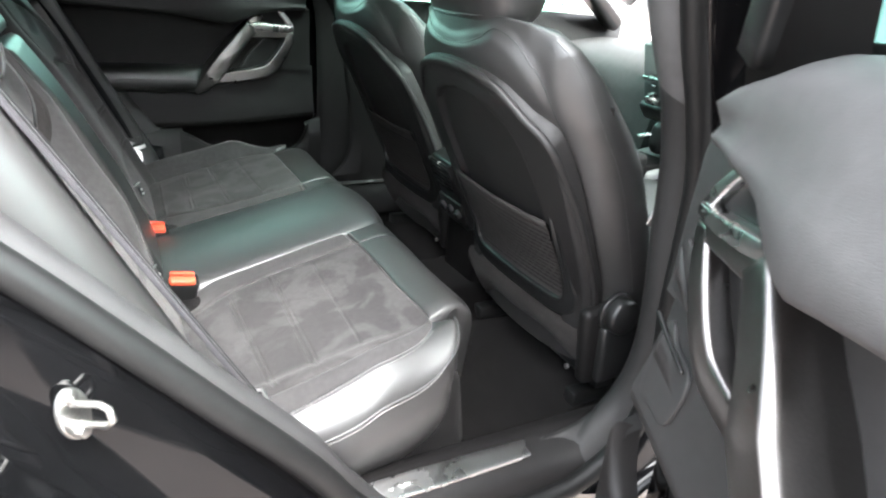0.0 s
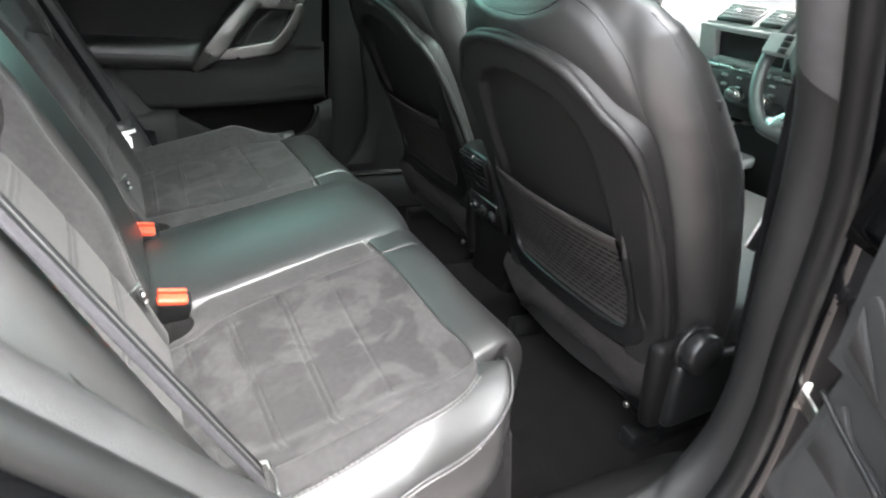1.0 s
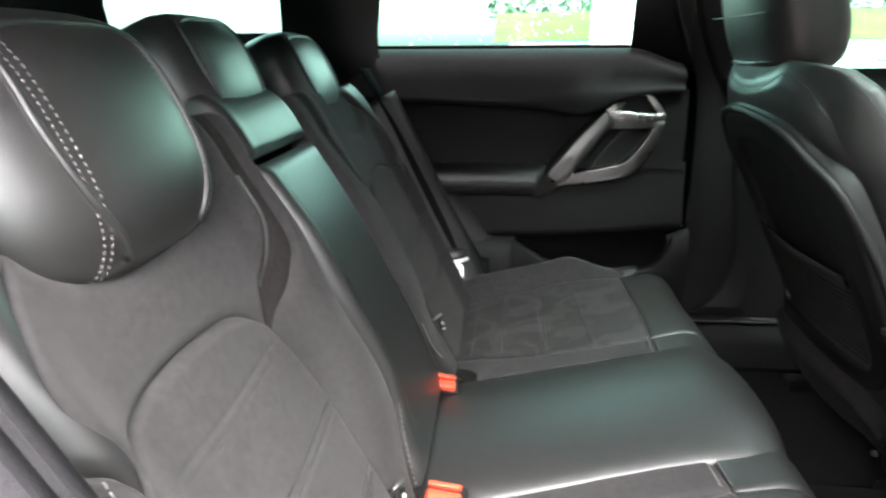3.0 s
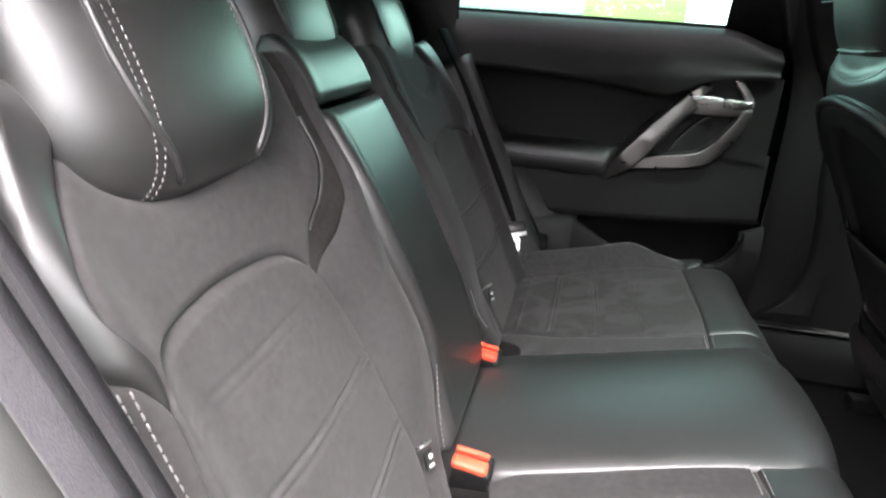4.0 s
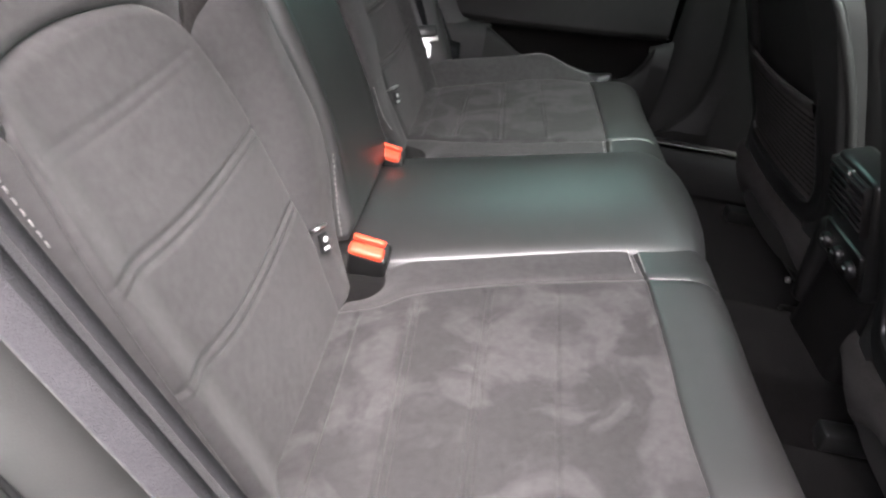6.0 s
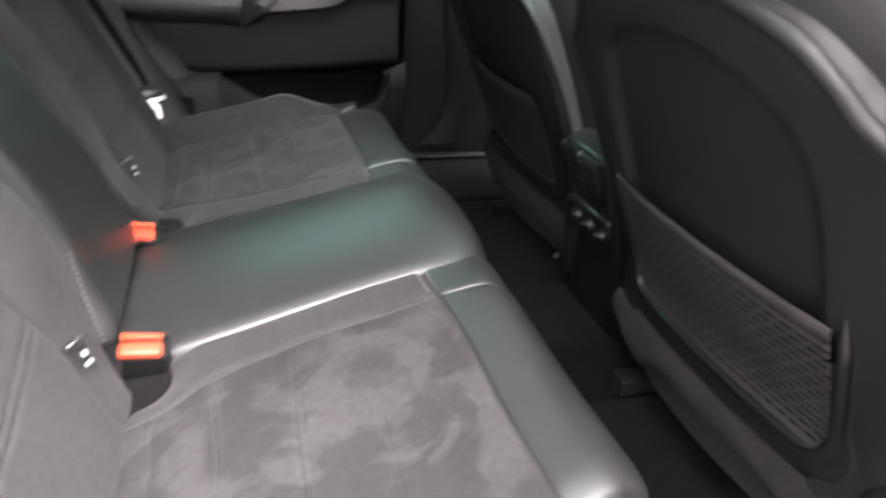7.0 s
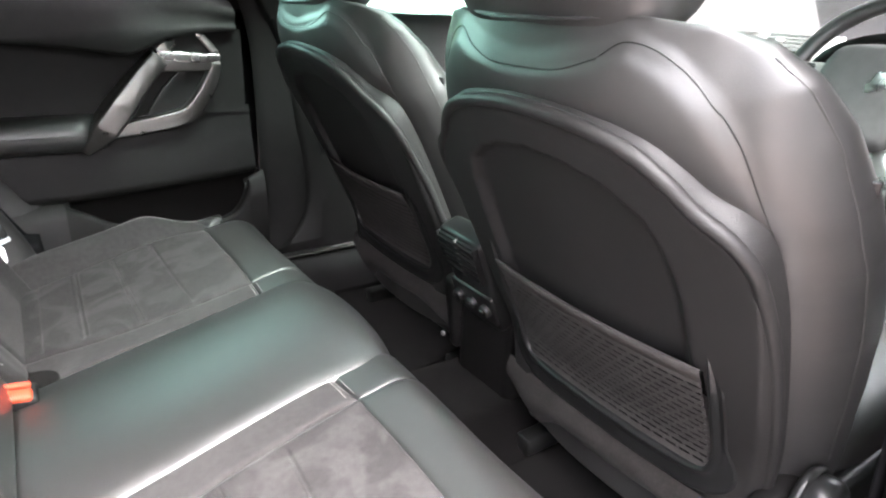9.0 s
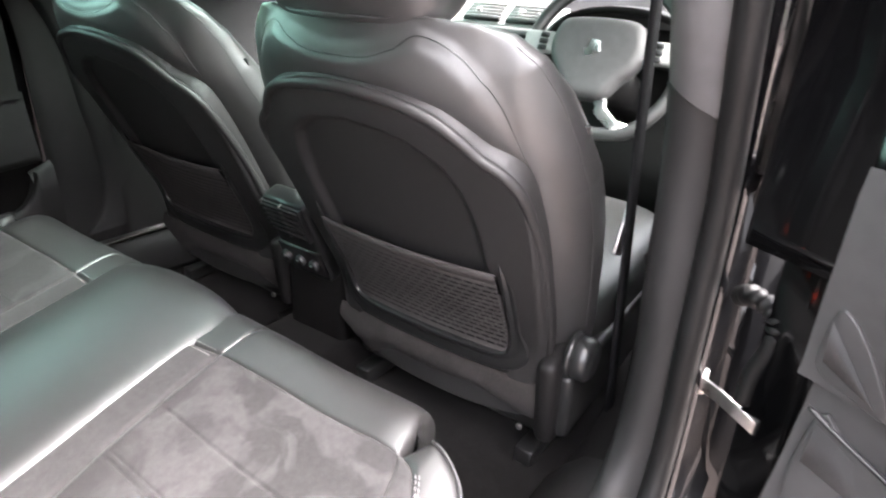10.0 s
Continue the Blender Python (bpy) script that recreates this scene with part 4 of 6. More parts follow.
def side_of_body(sg):
    """Sill, pillars, seals and jambs on one side: sg -1 is the driver's side, with the open rear door."""
    yy = lambda y: sg * y
    nm = "near" if sg < 0 else "far"
    inner = [(0.12, 1.45), (0.165, 1.30), (0.200, 1.20), (0.252, 1.10), (0.280, 1.0), (0.294, 0.90), (0.310, 0.80), (0.318, 0.70), (0.302, 0.62), (0.255, 0.555)]
    outer = [(0.14, 1.46), (0.185, 1.30), (0.218, 1.20), (0.265, 1.09), (0.293, 1.0), (0.302, 0.90), (0.307, 0.80), (0.318, 0.70), (0.308, 0.60), (0.27, 0.53), (0.18, 0.478)]
    ni, no = spline(inner, 60), spline(outer, 60)
    if sg < 0:
        # the foot runs out along the sill
        ni += spline([ni[-1], (0.215, 0.537), (0.15, 0.5275)], 14)[1:]
        no += spline([no[-1], (0.14, 0.474), (0.09, 0.471)], 14)[1:]
    # B pillar trim: a rounded moulding between its inner and outer edges, upper and lower halves
    for name, a, b in (("pillar_trim_upper", 0, 22), ("pillar_trim_lower", 21, len(ni))):
        rows = []
        for k in range(a, b):
            (x0, z0), (x1, z1) = ni[k], no[k]
            g = 0.003 if name.endswith("lower") else 0.0
            row = [(x0 + 0.14, yy(0.715), z0)]
            for j in range(9):
                t = j / 8
                row.append((x0 + (x1 - x0) * t + g - 0.012 * math.sin(math.pi * t) + 0.012 * (1 - t) ** 4, yy(0.712 + (0.775 - 0.712) * t - g), z0 + (z1 - z0) * t))
            row.append((x1 + 0.03, yy(0.778), z1))
            rows.append(row)
        bm = bmesh.new()
        grid(bm, rows)
        # Far pillar trim gets a darker plastic: that side's shade is in the colour.
        setting(name if sg < 0 else name + "_far", bm, (SOFT_PLASTIC if "upper" in name else SOFT_PLASTIC_DIM) if sg < 0 else PLASTIC, "dark grey plastic pillar trim" if sg < 0 else "pillar trim darkened for the shaded far side", "trim", True)
    # rubber seal all round the door opening
    ring = [(x, z) for x, z in outer] + [(0.05, 0.470), (-0.10, 0.485), (-0.195, 0.580), (-0.258, 0.668), (-0.358, 0.785), (-0.435, 0.876), (-0.497, 0.948), (-0.57, 1.03), (-0.66, 1.15), (-0.71, 1.24), (-0.67, 1.40), (-0.50, 1.47), (-0.1, 1.51)]
    pts = [(x, yy(0.783), z) for x, z in spline(ring, 200, True)]
    bm = sweep(pts, circle(0.017 if sg < 0 else 0.013, 12), True, up=(0, 1, 0))
    sweep([(x, yy(0.768), z) for x, _, z in pts], [(-0.004, -0.012), (0.02, -0.012), (0.02, 0.0), (-0.004, 0.0)], True, up=(0, 1, 0), bm=bm)
    setting("door_seal" if sg < 0 else "door_seal_far", bm, RUBBER, "black rubber door seal round the opening", "seal", True)
    # quarter trim between seal and bench, behind the opening
    q = spline([(0.02, 0.485), (-0.10, 0.500), (-0.188, 0.598), (-0.250, 0.690), (-0.350, 0.803), (-0.425, 0.893), (-0.486, 0.964), (-0.56, 1.05), (-0.65, 1.17)], 60)
    rows = []
    for x, z in q:
        rows.append([(x - 0.015, yy(0.780), z - 0.010), (x, yy(0.768), z + 0.002), (x, yy(0.745), z + 0.008), (x - 0.008, yy(0.722), z + 0.004), (x - 0.03, yy(0.705), z - 0.014), (x - 0.10, yy(0.70), z - 0.06)])
    bm = bmesh.new()
    grid(bm, rows)
    setting("quarter_trim" if sg < 0 else "quarter_trim_far", bm, TRIM_PLASTIC, "dark grey plastic trim behind the door opening", "trim", True)
    # sill trim
    rows = []
    for k in range(40):
        x = -0.30 + (0.66 if sg < 0 else 0.95) * k / 39
        rows.append([(x, yy(0.600), 0.440), (x, yy(0.63), 0.485), (x, yy(0.66), 0.518), (x, yy(0.69), 0.527), (x, yy(0.745), 0.523), (x, yy(0.770), 0.500), (x, yy(0.775), 0.45)])
    bm = bmesh.new()
    grid(bm, rows)
    setting("sill_trim" if sg < 0 else "sill_trim_far", bm, PLASTIC, "black plastic sill trim", "trim", True)
    sp = thing("scuff_plate", (0.0, yy(0.70), 0.52), "brushed steel scuff plate set in the door sill", "scuff plate", "scuff plates")
    o = spline([(-0.19, 0.705), (0.10, 0.705), (0.125, 0.713), (0.12, 0.734), (0.10, 0.742), (-0.19, 0.742)], 60, True)
    if sg > 0:
        o = spline([(0.02, 0.672), (0.44, 0.672), (0.455, 0.676), (0.455, 0.694), (0.44, 0.698), (0.02, 0.698)], 60, True)
    part("plate", plate([(a, yy(b)) for a, b in o], lambda a, b, h: (a, b, 0.5300 - 0.07 * max(0, abs(b) - 0.69) + h), 0.004, 0.0015), SATIN if sg < 0 else DARK_SATIN, sp)
    bm = bmesh.new()
    for a, b, t in ((-0.115, 0.012, 30), (-0.105, 0.010, -30), (-0.09, 0.016, 0)):
        block((b * 1.6, 0.004, 0.0015), (a, yy(0.724), 0.5325), (0, 0, t), 0.0005, 1, bm)
    part("emblem", bm, SATIN, sp, "small bright emblem")
    # painted body outside the seal: lower sill, jambs behind and ahead
    jamb = spline([(0.17, 0.452), (0.05, 0.442), (-0.13, 0.455), (-0.215, 0.535), (-0.287, 0.630), (-0.390, 0.772), (-0.455, 0.860), (-0.525, 0.945), (-0.605, 1.04), (-0.69, 1.15), (-0.75, 1.25)], 70)
    rows = []
    for k, (x, z) in enumerate(jamb):
        a, b = jamb[max(0, k - 1)], jamb[min(69, k + 1)]
        d = np.array([b[0] - a[0], b[1] - a[1]])
        d /= np.linalg.norm(d)
        n2 = np.array([d[1], -d[0]])
        n2 = n2 if n2[1] < 0 else -n2
        row = [(x - 0.02 * n2[0], yy(0.772), z - 0.02 * n2[1]), (x, yy(0.788), z), (x + n2[0] * 0.012, yy(0.793), z + n2[1] * 0.012), (x + n2[0] * 0.05, yy(0.798), z + n2[1] * 0.05), (x + n2[0] * 0.085, yy(0.808), z + n2[1] * 0.085),
               (x + n2[0] * 0.10, yy(0.825), z + n2[1] * 0.10), (x + n2[0] * 0.112, yy(0.86), z + n2[1] * 0.112), (x + n2[0] * 0.125, yy(0.885), z + n2[1] * 0.125), (x + n2[0] * 0.16, yy(0.895), z + n2[1] * 0.16), (x + n2[0] * 0.30, yy(0.90), z + n2[1] * 0.30)]
        rows.append(row)
    bm = bmesh.new()
    grid(bm, rows)
    setting("body_jamb" if sg < 0 else "body_jamb_far", bm, PAINT, "gloss black painted body behind the door opening", "car body", True)
    # front jamb, outside the B pillar
    rows = []
    for x, z in spline(outer, 60)[::-1]:
        rows.append([(x + 0.004, yy(0.776), z), (x + 0.010, yy(0.800), z - 0.004), (x + 0.03, yy(0.806), z - 0.006), (x + 0.07, yy(0.811), z - 0.008), (x + 0.080, yy(0.814), z - 0.01), (x + 0.088, yy(0.822), z - 0.01), (x + 0.092, yy(0.840), z - 0.01)])
    bm = bmesh.new()
    grid(bm, rows)
    pj = setting("pillar_jamb" if sg < 0 else "pillar_jamb_far", bm, PAINT, "gloss black painted door pillar", "car body", True)
    if sg < 0:
        bm = bmesh.new()
        rng = np.random.RandomState(11)
        for k in range(160):
            x, z = no[int(rng.randint(2, 44))]
            f, r = rng.uniform(0.015, 0.075), 0.0008 + 0.0016 * rng.rand() ** 3
            y = -float(np.interp(f, [0.010, 0.03, 0.07, 0.08], [0.800, 0.806, 0.811, 0.814]))
            z += rng.uniform(-0.012, 0.012)
            ring = [bm.verts.new((x + f + r * math.cos(a), y + 0.0002, z - 0.007 + r * 1.3 * math.sin(a))) for a in np.linspace(0, 2 * math.pi, 8, False)]
            top = bm.verts.new((x + f, y - r * 0.7, z - 0.007))
            for i in range(8):
                bm.faces.new((ring[i], ring[(i + 1) % 8], top))
        tagged(part("raindrops", bm, WATER, pj, "small raindrops on the black paint"), kind="stuff")


for sg in (-1, 1):
    side_of_body(sg)

# striker on the rear jamb of the open door
stk = thing("door_striker", (-0.492, -0.815, 0.838), "bright steel door striker bolted to the black jamb", "door striker")
ms = Matrix.Translation((-0.490, -0.806, 0.834)) @ Vector((0.70, -0.66, 0.25)).to_track_quat("Z", "Y").to_matrix().to_4x4()
part("base_plate", plate([(0.017 * math.cos(a), 0.026 * math.sin(a)) for a in np.linspace(0, 2 * math.pi, 32, False)], lambda a, b, h: ms @ Vector((a, b, h)), 0.005, 0.002), STEEL, stk)
part("loop", sweep([ms @ Vector(p) for p in ((0.0, -0.011, 0.0), (0.0, -0.011, 0.038), (0.0, -0.006, 0.046), (0.0, 0.006, 0.046), (0.0, 0.011, 0.038), (0.0, 0.011, 0.0))], circle(0.0035, 8), up=tuple(ms.to_3x3() @ Vector((1, 0, 0)))), STEEL, stk)
for a in (-0.019, 0.019):
    part("bolt", drum(0.007, 0.008, ms @ pose(0, a, 0.006), 6, 0.001), STEEL, stk)

# ---- rear doors ----
HINGE = (0.30, 0.87)


def rear_door(sg, swing, label):
    """A rear door with its lining. It is laid out closed, with x along the car, d the depth inwards, and then swung about its hinge."""
    dr = new("rear_door")
    dr.matrix_basis = pose(HINGE[0], sg * HINGE[1], 0)
    tagged(dr, label, "car door", "rear doors")

    def to(x, z, d):
        return (x, sg * (0.75 - d), z)

    def sheet(x0, x1, zlist, nx=40, edge=None):
        """rows of (z, d) pairs, each a function of x, swept along x."""
        rows = []
        for k in range(nx):
            x = x0 + (x1 - x0) * k / (nx - 1)
            rows.append([to(x, f(x) if callable(f) else f, g(x) if callable(g) else g) for f, g in zlist])
        bm = bmesh.new()
        grid(bm, rows)
        return bm
    wave = lambda x: float(np.interp(x, [-0.75, -0.56, -0.40, -0.26, -0.18, -0.13, -0.095, -0.07, -0.04, 0.0, 0.06, 0.12, 0.19], [1.090, 1.083, 1.077, 1.071, 1.063, 1.056, 1.050, 1.054, 1.066, 1.082, 1.094, 1.100, 1.102]))
    crease = lambda x: float(np.interp(x, [-0.75, -0.45, -0.30, -0.15, 0.0, 0.10, 0.19], [1.110, 1.098, 1.090, 1.098, 1.112, 1.118, 1.118]))
    ledge = lambda dz: (lambda x: 1.205 - 0.038 * smooth(x, 0.03, 0.18) - dz)
    lip = lambda x: 0.082 - 0.032 * smooth(x, -0.10, 0.06) - 0.015 * smooth(x, 0.06, 0.15)
    rear = lambda z: -0.72
    # door body with the outer skin
    part("outer_skin", sheet(-0.78, 0.22, [(1.20, -0.02), (1.19, -0.10), (1.0, -0.135), (0.75, -0.14), (0.50, -0.11), (0.44, -0.05), (0.44, 0.0)]), PAINT, dr, "gloss black painted skin")
    part("front_edge", merge(block((0.012, 0.085, 0.78), (0.222, sg * 0.8475, 0.82), (0, 0, 0), 0.003), block((0.05, 0.012, 0.74), (0.195, sg * 0.800, 0.80), (0, 0, 0), 0.003)), PAINT, dr)
    part("front_flange", block((0.085, 0.035, 0.76), (0.2625, sg * 0.872, 0.82), (0, 0, 0), 0.004), PAINT, dr)
    # Both linings are alike; far door's plastics are darker, shade put into the colour.
    part("upper_trim", sheet(-0.76, 0.148 if sg < 0 else 0.158, [(ledge(0), -0.030), (ledge(0.001), -0.012), (ledge(0.006), 0.004), (ledge(0.014), 0.020), (ledge(0.028), 0.038), (lambda x: 0.4 * ledge(0.02)(x) + 0.6 * crease(x), lambda x: 0.038 + 0.62 * (lip(x) - 0.046)), (lambda x: crease(x) + 0.004, lambda x: lip(x) - 0.008), (lambda x: crease(x) - 0.004, lambda x: lip(x) - 0.003), (lambda x: wave(x) + 0.010, lip), (lambda x: wave(x) + 0.002, lambda x: lip(x) - 0.005), (wave, 0.006)], 80), SOFT_PLASTIC if sg < 0 else SOFT_PLASTIC_DIM, dr, "soft dark grey plastic window ledge")
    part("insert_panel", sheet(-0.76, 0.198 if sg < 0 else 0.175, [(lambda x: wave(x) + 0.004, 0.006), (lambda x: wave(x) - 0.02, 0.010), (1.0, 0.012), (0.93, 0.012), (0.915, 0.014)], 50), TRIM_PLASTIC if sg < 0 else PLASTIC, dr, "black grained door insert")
    arm = []
    for k in range(60):
        x = -0.74 + 0.60 * k / 59
        e = smooth(x, -0.145, -0.19)
        arm.append([to(x, z, 0.008 + d * (0.25 + 0.75 * (e if x > -0.3 else 1))) for z, d in ((0.926, 0.0), (0.924, 0.025), (0.917, 0.048), (0.905, 0.060), (0.885, 0.064), (0.866, 0.060), (0.852, 0.045), (0.846, 0.02), (0.845, 0.0))])
    bm = bmesh.new()
    grid(bm, arm)
    ar = part("armrest", bm, LEATHER, dr, "padded black leather armrest")
    part("seam", sweep([to(-0.74 + 0.56 * k / 30, 0.889, 0.0725) for k in range(31)], circle(0.0013, 6)), LEATHER, ar)
    low = lambda x: float(np.interp(x, [-0.75, -0.40, -0.21, 0.0, 0.19], [0.735, 0.735, 0.735, 0.748, 0.765]))
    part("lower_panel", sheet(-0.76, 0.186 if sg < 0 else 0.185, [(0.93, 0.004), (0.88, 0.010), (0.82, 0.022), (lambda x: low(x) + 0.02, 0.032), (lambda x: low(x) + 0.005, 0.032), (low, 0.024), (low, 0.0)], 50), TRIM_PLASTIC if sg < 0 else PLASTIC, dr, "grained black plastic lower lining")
    # map pocket
    pk = [(x, z) for x, z in ((-0.245, 0.73), (-0.20, 0.705), (-0.14, 0.672), (-0.05, 0.655), (0.06, 0.652), (0.115, 0.665), (0.145, 0.70), (0.160, 0.745))]
    top = spline(pk, 60)
    rows = []
    for x, z in top:
        rows.append([to(x, z - 0.004, 0.020), to(x, z + 0.002, 0.040), to(x, z + 0.002, 0.052), to(x, z - 0.010, 0.058), to(x, 0.60, 0.056), to(x, 0.48, 0.040), to(x, 0.46, 0.0)])
    bm = bmesh.new()
    grid(bm, rows)
    part("map_pocket", bm, PLASTIC, dr, "moulded black plastic map pocket")
    part("pocket_back", sheet(-0.76, 0.168 if sg < 0 else 0.20, [(0.765, 0.004), (0.76, -0.03), (0.60, -0.05), (0.46, -0.03)], 20), PLASTIC, dr)
    part("rear_lower", sheet(-0.76, -0.235, [(0.735, 0.022), (0.725, 0.045), (0.70, 0.054), (0.60, 0.056), (0.48, 0.04), (0.46, 0.0)], 30), TRIM_PLASTIC if sg < 0 else SOFT_PLASTIC_DIM, dr, "dark grey plastic lower corner")
    part("front_lower", sheet(0.152, 0.172 if sg < 0 else 0.205, [(lambda x: 0.745 + 0.4 * (x - 0.152), 0.022), (lambda x: 0.735 + 0.4 * (x - 0.152), 0.038), (0.70, 0.050), (0.60, 0.050), (0.48, 0.04), (0.46, 0.0)], 10), PLASTIC, dr)
    # the angular pull handle: a bright bezel, two arms and a dark cup
    def arm_part(name, pts, ws, hs, mat, parent, label=""):
        p3 = spline(pts, 40)
        rows = []
        for k, (x, z) in enumerate(p3):
            t = k / 39
            a, b = np.array(p3[max(0, k - 1)]), np.array(p3[min(39, k + 1)])
            d = (b - a) / np.linalg.norm(b - a)
            n2 = np.array([-d[1], d[0]])
            w = float(np.interp(t, np.linspace(0, 1, len(ws)), ws))
            h = float(np.interp(t, np.linspace(0, 1, len(hs)), hs))
            rows.append([to(x + n2[0] * q * w, z + n2[1] * q * w, 0.010 + 0.62 * h * g) for q, g in ((-0.5, 0), (-0.5, 0.80), (-0.5, 0.83), (-0.47, 0.93), (-0.40, 0.99), (-0.36, 1.0), (0.36, 1.0), (0.40, 0.99), (0.47, 0.93), (0.5, 0.83), (0.5, 0.80), (0.5, 0))])
        bm = bmesh.new()
        vs = grid(bm, rows, wrap=True)
        bm.faces.new(vs[0])
        bm.faces.new(vs[-1])
        return part(name, bm, mat, parent, label)
    cup = spline([(-0.06, 0.895), (-0.03, 0.955), (0.02, 1.01), (0.06, 1.03), (0.09, 1.01), (0.07, 0.965), (0.02, 0.915), (-0.03, 0.89)], 40, True)
    hd = part("handle_cup", plate(cup, lambda x, z, h: to(x, z, 0.010 + h), 0.008, 0.004), SMOOTH_PLASTIC, dr, "dark pull handle recess")
    arm_part("long_arm", [(-0.190, 0.848), (-0.14, 0.905), (-0.085, 0.972), (-0.040, 1.022), (-0.016, 1.045)], [0.016, 0.052, 0.054, 0.046, 0.040], [0.085, 0.118, 0.118, 0.095, 0.075], DARK_SATIN, hd, "satin grey long handle arm")
    arm_part("top_bar", [(-0.02, 1.029), (0.04, 1.028), (0.112, 1.030)], [0.028, 0.026, 0.026], [0.050, 0.052, 0.050], DARK_SATIN, hd)
    arm_part("short_arm", [(0.106, 1.036), (0.100, 1.010), (0.076, 0.967), (0.046, 0.929), (0.020, 0.912), (-0.05, 0.898), (-0.13, 0.884)], [0.024, 0.032, 0.036, 0.038, 0.036, 0.034, 0.026], [0.050, 0.055, 0.058, 0.058, 0.055, 0.050, 0.044], DARK_SATIN, hd, "satin grey short handle arm")
    arm_part("bezel_bar", [(-0.020, 1.052), (0.03, 1.047), (0.075, 1.044), (0.114, 1.046)], [0.016, 0.022, 0.020, 0.014], [0.056, 0.058, 0.058, 0.056], SATIN, hd, "bright bezel bar")
    arm_part("bezel_side", [(0.114, 1.046), (0.092, 1.075), (0.070, 1.100), (0.055, 1.114)], [0.014, 0.016, 0.014, 0.010], [0.05, 0.05, 0.045, 0.04], SATIN, hd, "bright bezel side")
    arm_part("release_lever", [(-0.020, 1.058), (0.004, 1.070), (0.020, 1.076)], [0.014, 0.024, 0.010], [0.050, 0.052, 0.045], SATIN, hd, "bright release lever")
    part("lever_recess", plate(spline([(0.0, 1.055), (0.05, 1.106), (0.10, 1.052)], 30, True), lambda x, z, h: to(x, z, 0.018 + h), 0.010, 0.004), SMOOTH_PLASTIC, hd)
    # loudspeaker grille low down at the hinge end
    gr = sg > 0 or part("speaker_panel", plate(spline([(0.185, 0.930), (0.183, 0.982), (0.172, 0.987), (0.148, 0.963), (0.120, 0.915), (0.150, 0.918)], 40, True), lambda x, z, h: to(x, z, 0.010 + h), 0.005, 0.002), TRIM_PLASTIC, dr, "ribbed loudspeaker panel")
    for k in range(25 if sg < 0 else 0):
        f = k / 24
        part("rib", sweep([to(0.182 - 0.047 * f, 0.976 - 0.053 * f, 0.0165), to(0.180 - 0.047 * f, 0.938 - 0.018 * f, 0.0158)], circle(0.0008, 5), up=(0, 1, 0)), TRIM_PLASTIC, gr)
    g2 = sg > 0 or part("speaker_panel", plate(spline([(0.170, 0.888), (0.140, 0.876), (0.088, 0.860), (0.090, 0.80), (0.13, 0.795), (0.17, 0.80)], 40, True), lambda x, z, h: to(x, z, 0.010 + 0.2 * (0.885 - z) + h), 0.005, 0.002), TRIM_PLASTIC, dr, "ribbed lower loudspeaker panel")
    for k in range(27 if sg < 0 else 0):
        f = k / 26
        part("rib", sweep([to(0.166 - 0.070 * f, 0.880 - 0.026 * f, 0.018), to(0.166 - 0.070 * f, 0.842 - 0.010 * f, 0.0250)], circle(0.0008, 5), up=(0, 1, 0)), TRIM_PLASTIC, g2)
    sg > 0 or part("panel_groove", sweep([to(x, z, 0.030) for x, z in spline([(0.172, 0.900), (0.140, 0.888), (0.085, 0.872)], 20)], circle(0.0025, 6), up=(0, 1, 0)), SMOOTH_PLASTIC, dr)
    # window glass and frame
    gl = part("window_glass", sheet(-0.60, 0.09, [(1.12, -0.040), (1.35, -0.015), (1.46, 0.03)], 8), WET_GLASS if sg < 0 else GLASS, dr, "wet green tinted window glass" if sg < 0 else "green tinted window glass")
    frame_pts = [(0.190, 1.19), (0.130, 1.34), (0.080, 1.45), (-0.20, 1.49), (-0.45, 1.46), (-0.60, 1.36), (-0.66, 1.22)]
    part("window_frame", sweep([to(x, z, -0.055 + 0.17 * max(0, z - 1.19)) for x, z in spline(frame_pts, 50)], rounded_rect(0.05, 0.11, 0.008), up=(0, 1, 0)), SMOOTH_PLASTIC, dr)
    part("frame_post", sheet(0.03, 0.215, [(1.15, -0.060), (1.15, -0.022), (lambda x: 1.40 - 0.5 * max(0.0, x - 0.08), 0.012), (lambda x: 1.44 - 0.5 * max(0.0, x - 0.08), -0.03)], 12), PLASTIC, dr, "matt black front post of the window frame")
    part("frame_flange", sweep([to(x, z, -0.085 + 0.17 * max(0, z - 1.19)) for x, z in spline([(0.272, 0.98), (0.268, 1.15), (0.258, 1.30), (0.235, 1.45)], 24)], rounded_rect(0.11, 0.06, 0.008), up=(0, 1, 0)), PAINT, dr)
    bm = bmesh.new()
    rng = np.random.RandomState(7)
    for k in range(420):
        x, z, r = rng.uniform(-0.55, 0.02), rng.uniform(1.17, 1.44), 0.0011 + 0.0022 * rng.rand() ** 3
        d = float(np.interp(z, [1.12, 1.35, 1.46], [-0.040, -0.015, 0.03])) - 0.0006
        ring = [to(x + r * math.cos(a), z + r * 1.25 * math.sin(a), d) for a in np.linspace(0, 2 * math.pi, 8, False)]
        top = bm.verts.new(to(x, z, d - r * 0.6))
        vv = [bm.verts.new(q) for q in ring]
        for i in range(8):
            bm.faces.new((vv[i], vv[(i + 1) % 8], top))
    tagged(part("raindrops", bm, WATER, gl, "small raindrops on the glass"), kind="stuff")
    part("glass_seal", sweep([to(-0.76 + 0.95 * k / 20, 1.207, -0.034) for k in range(21)], rounded_rect(0.012, 0.012, 0.003), up=(0, 0, 1)), RUBBER, dr)
    dr.matrix_basis = pose(HINGE[0], sg * HINGE[1], 0, 0, 0, -sg * swing)
    return dr


rear_door(1, 0, "closed black rear door with dark lining and satin pull handle")
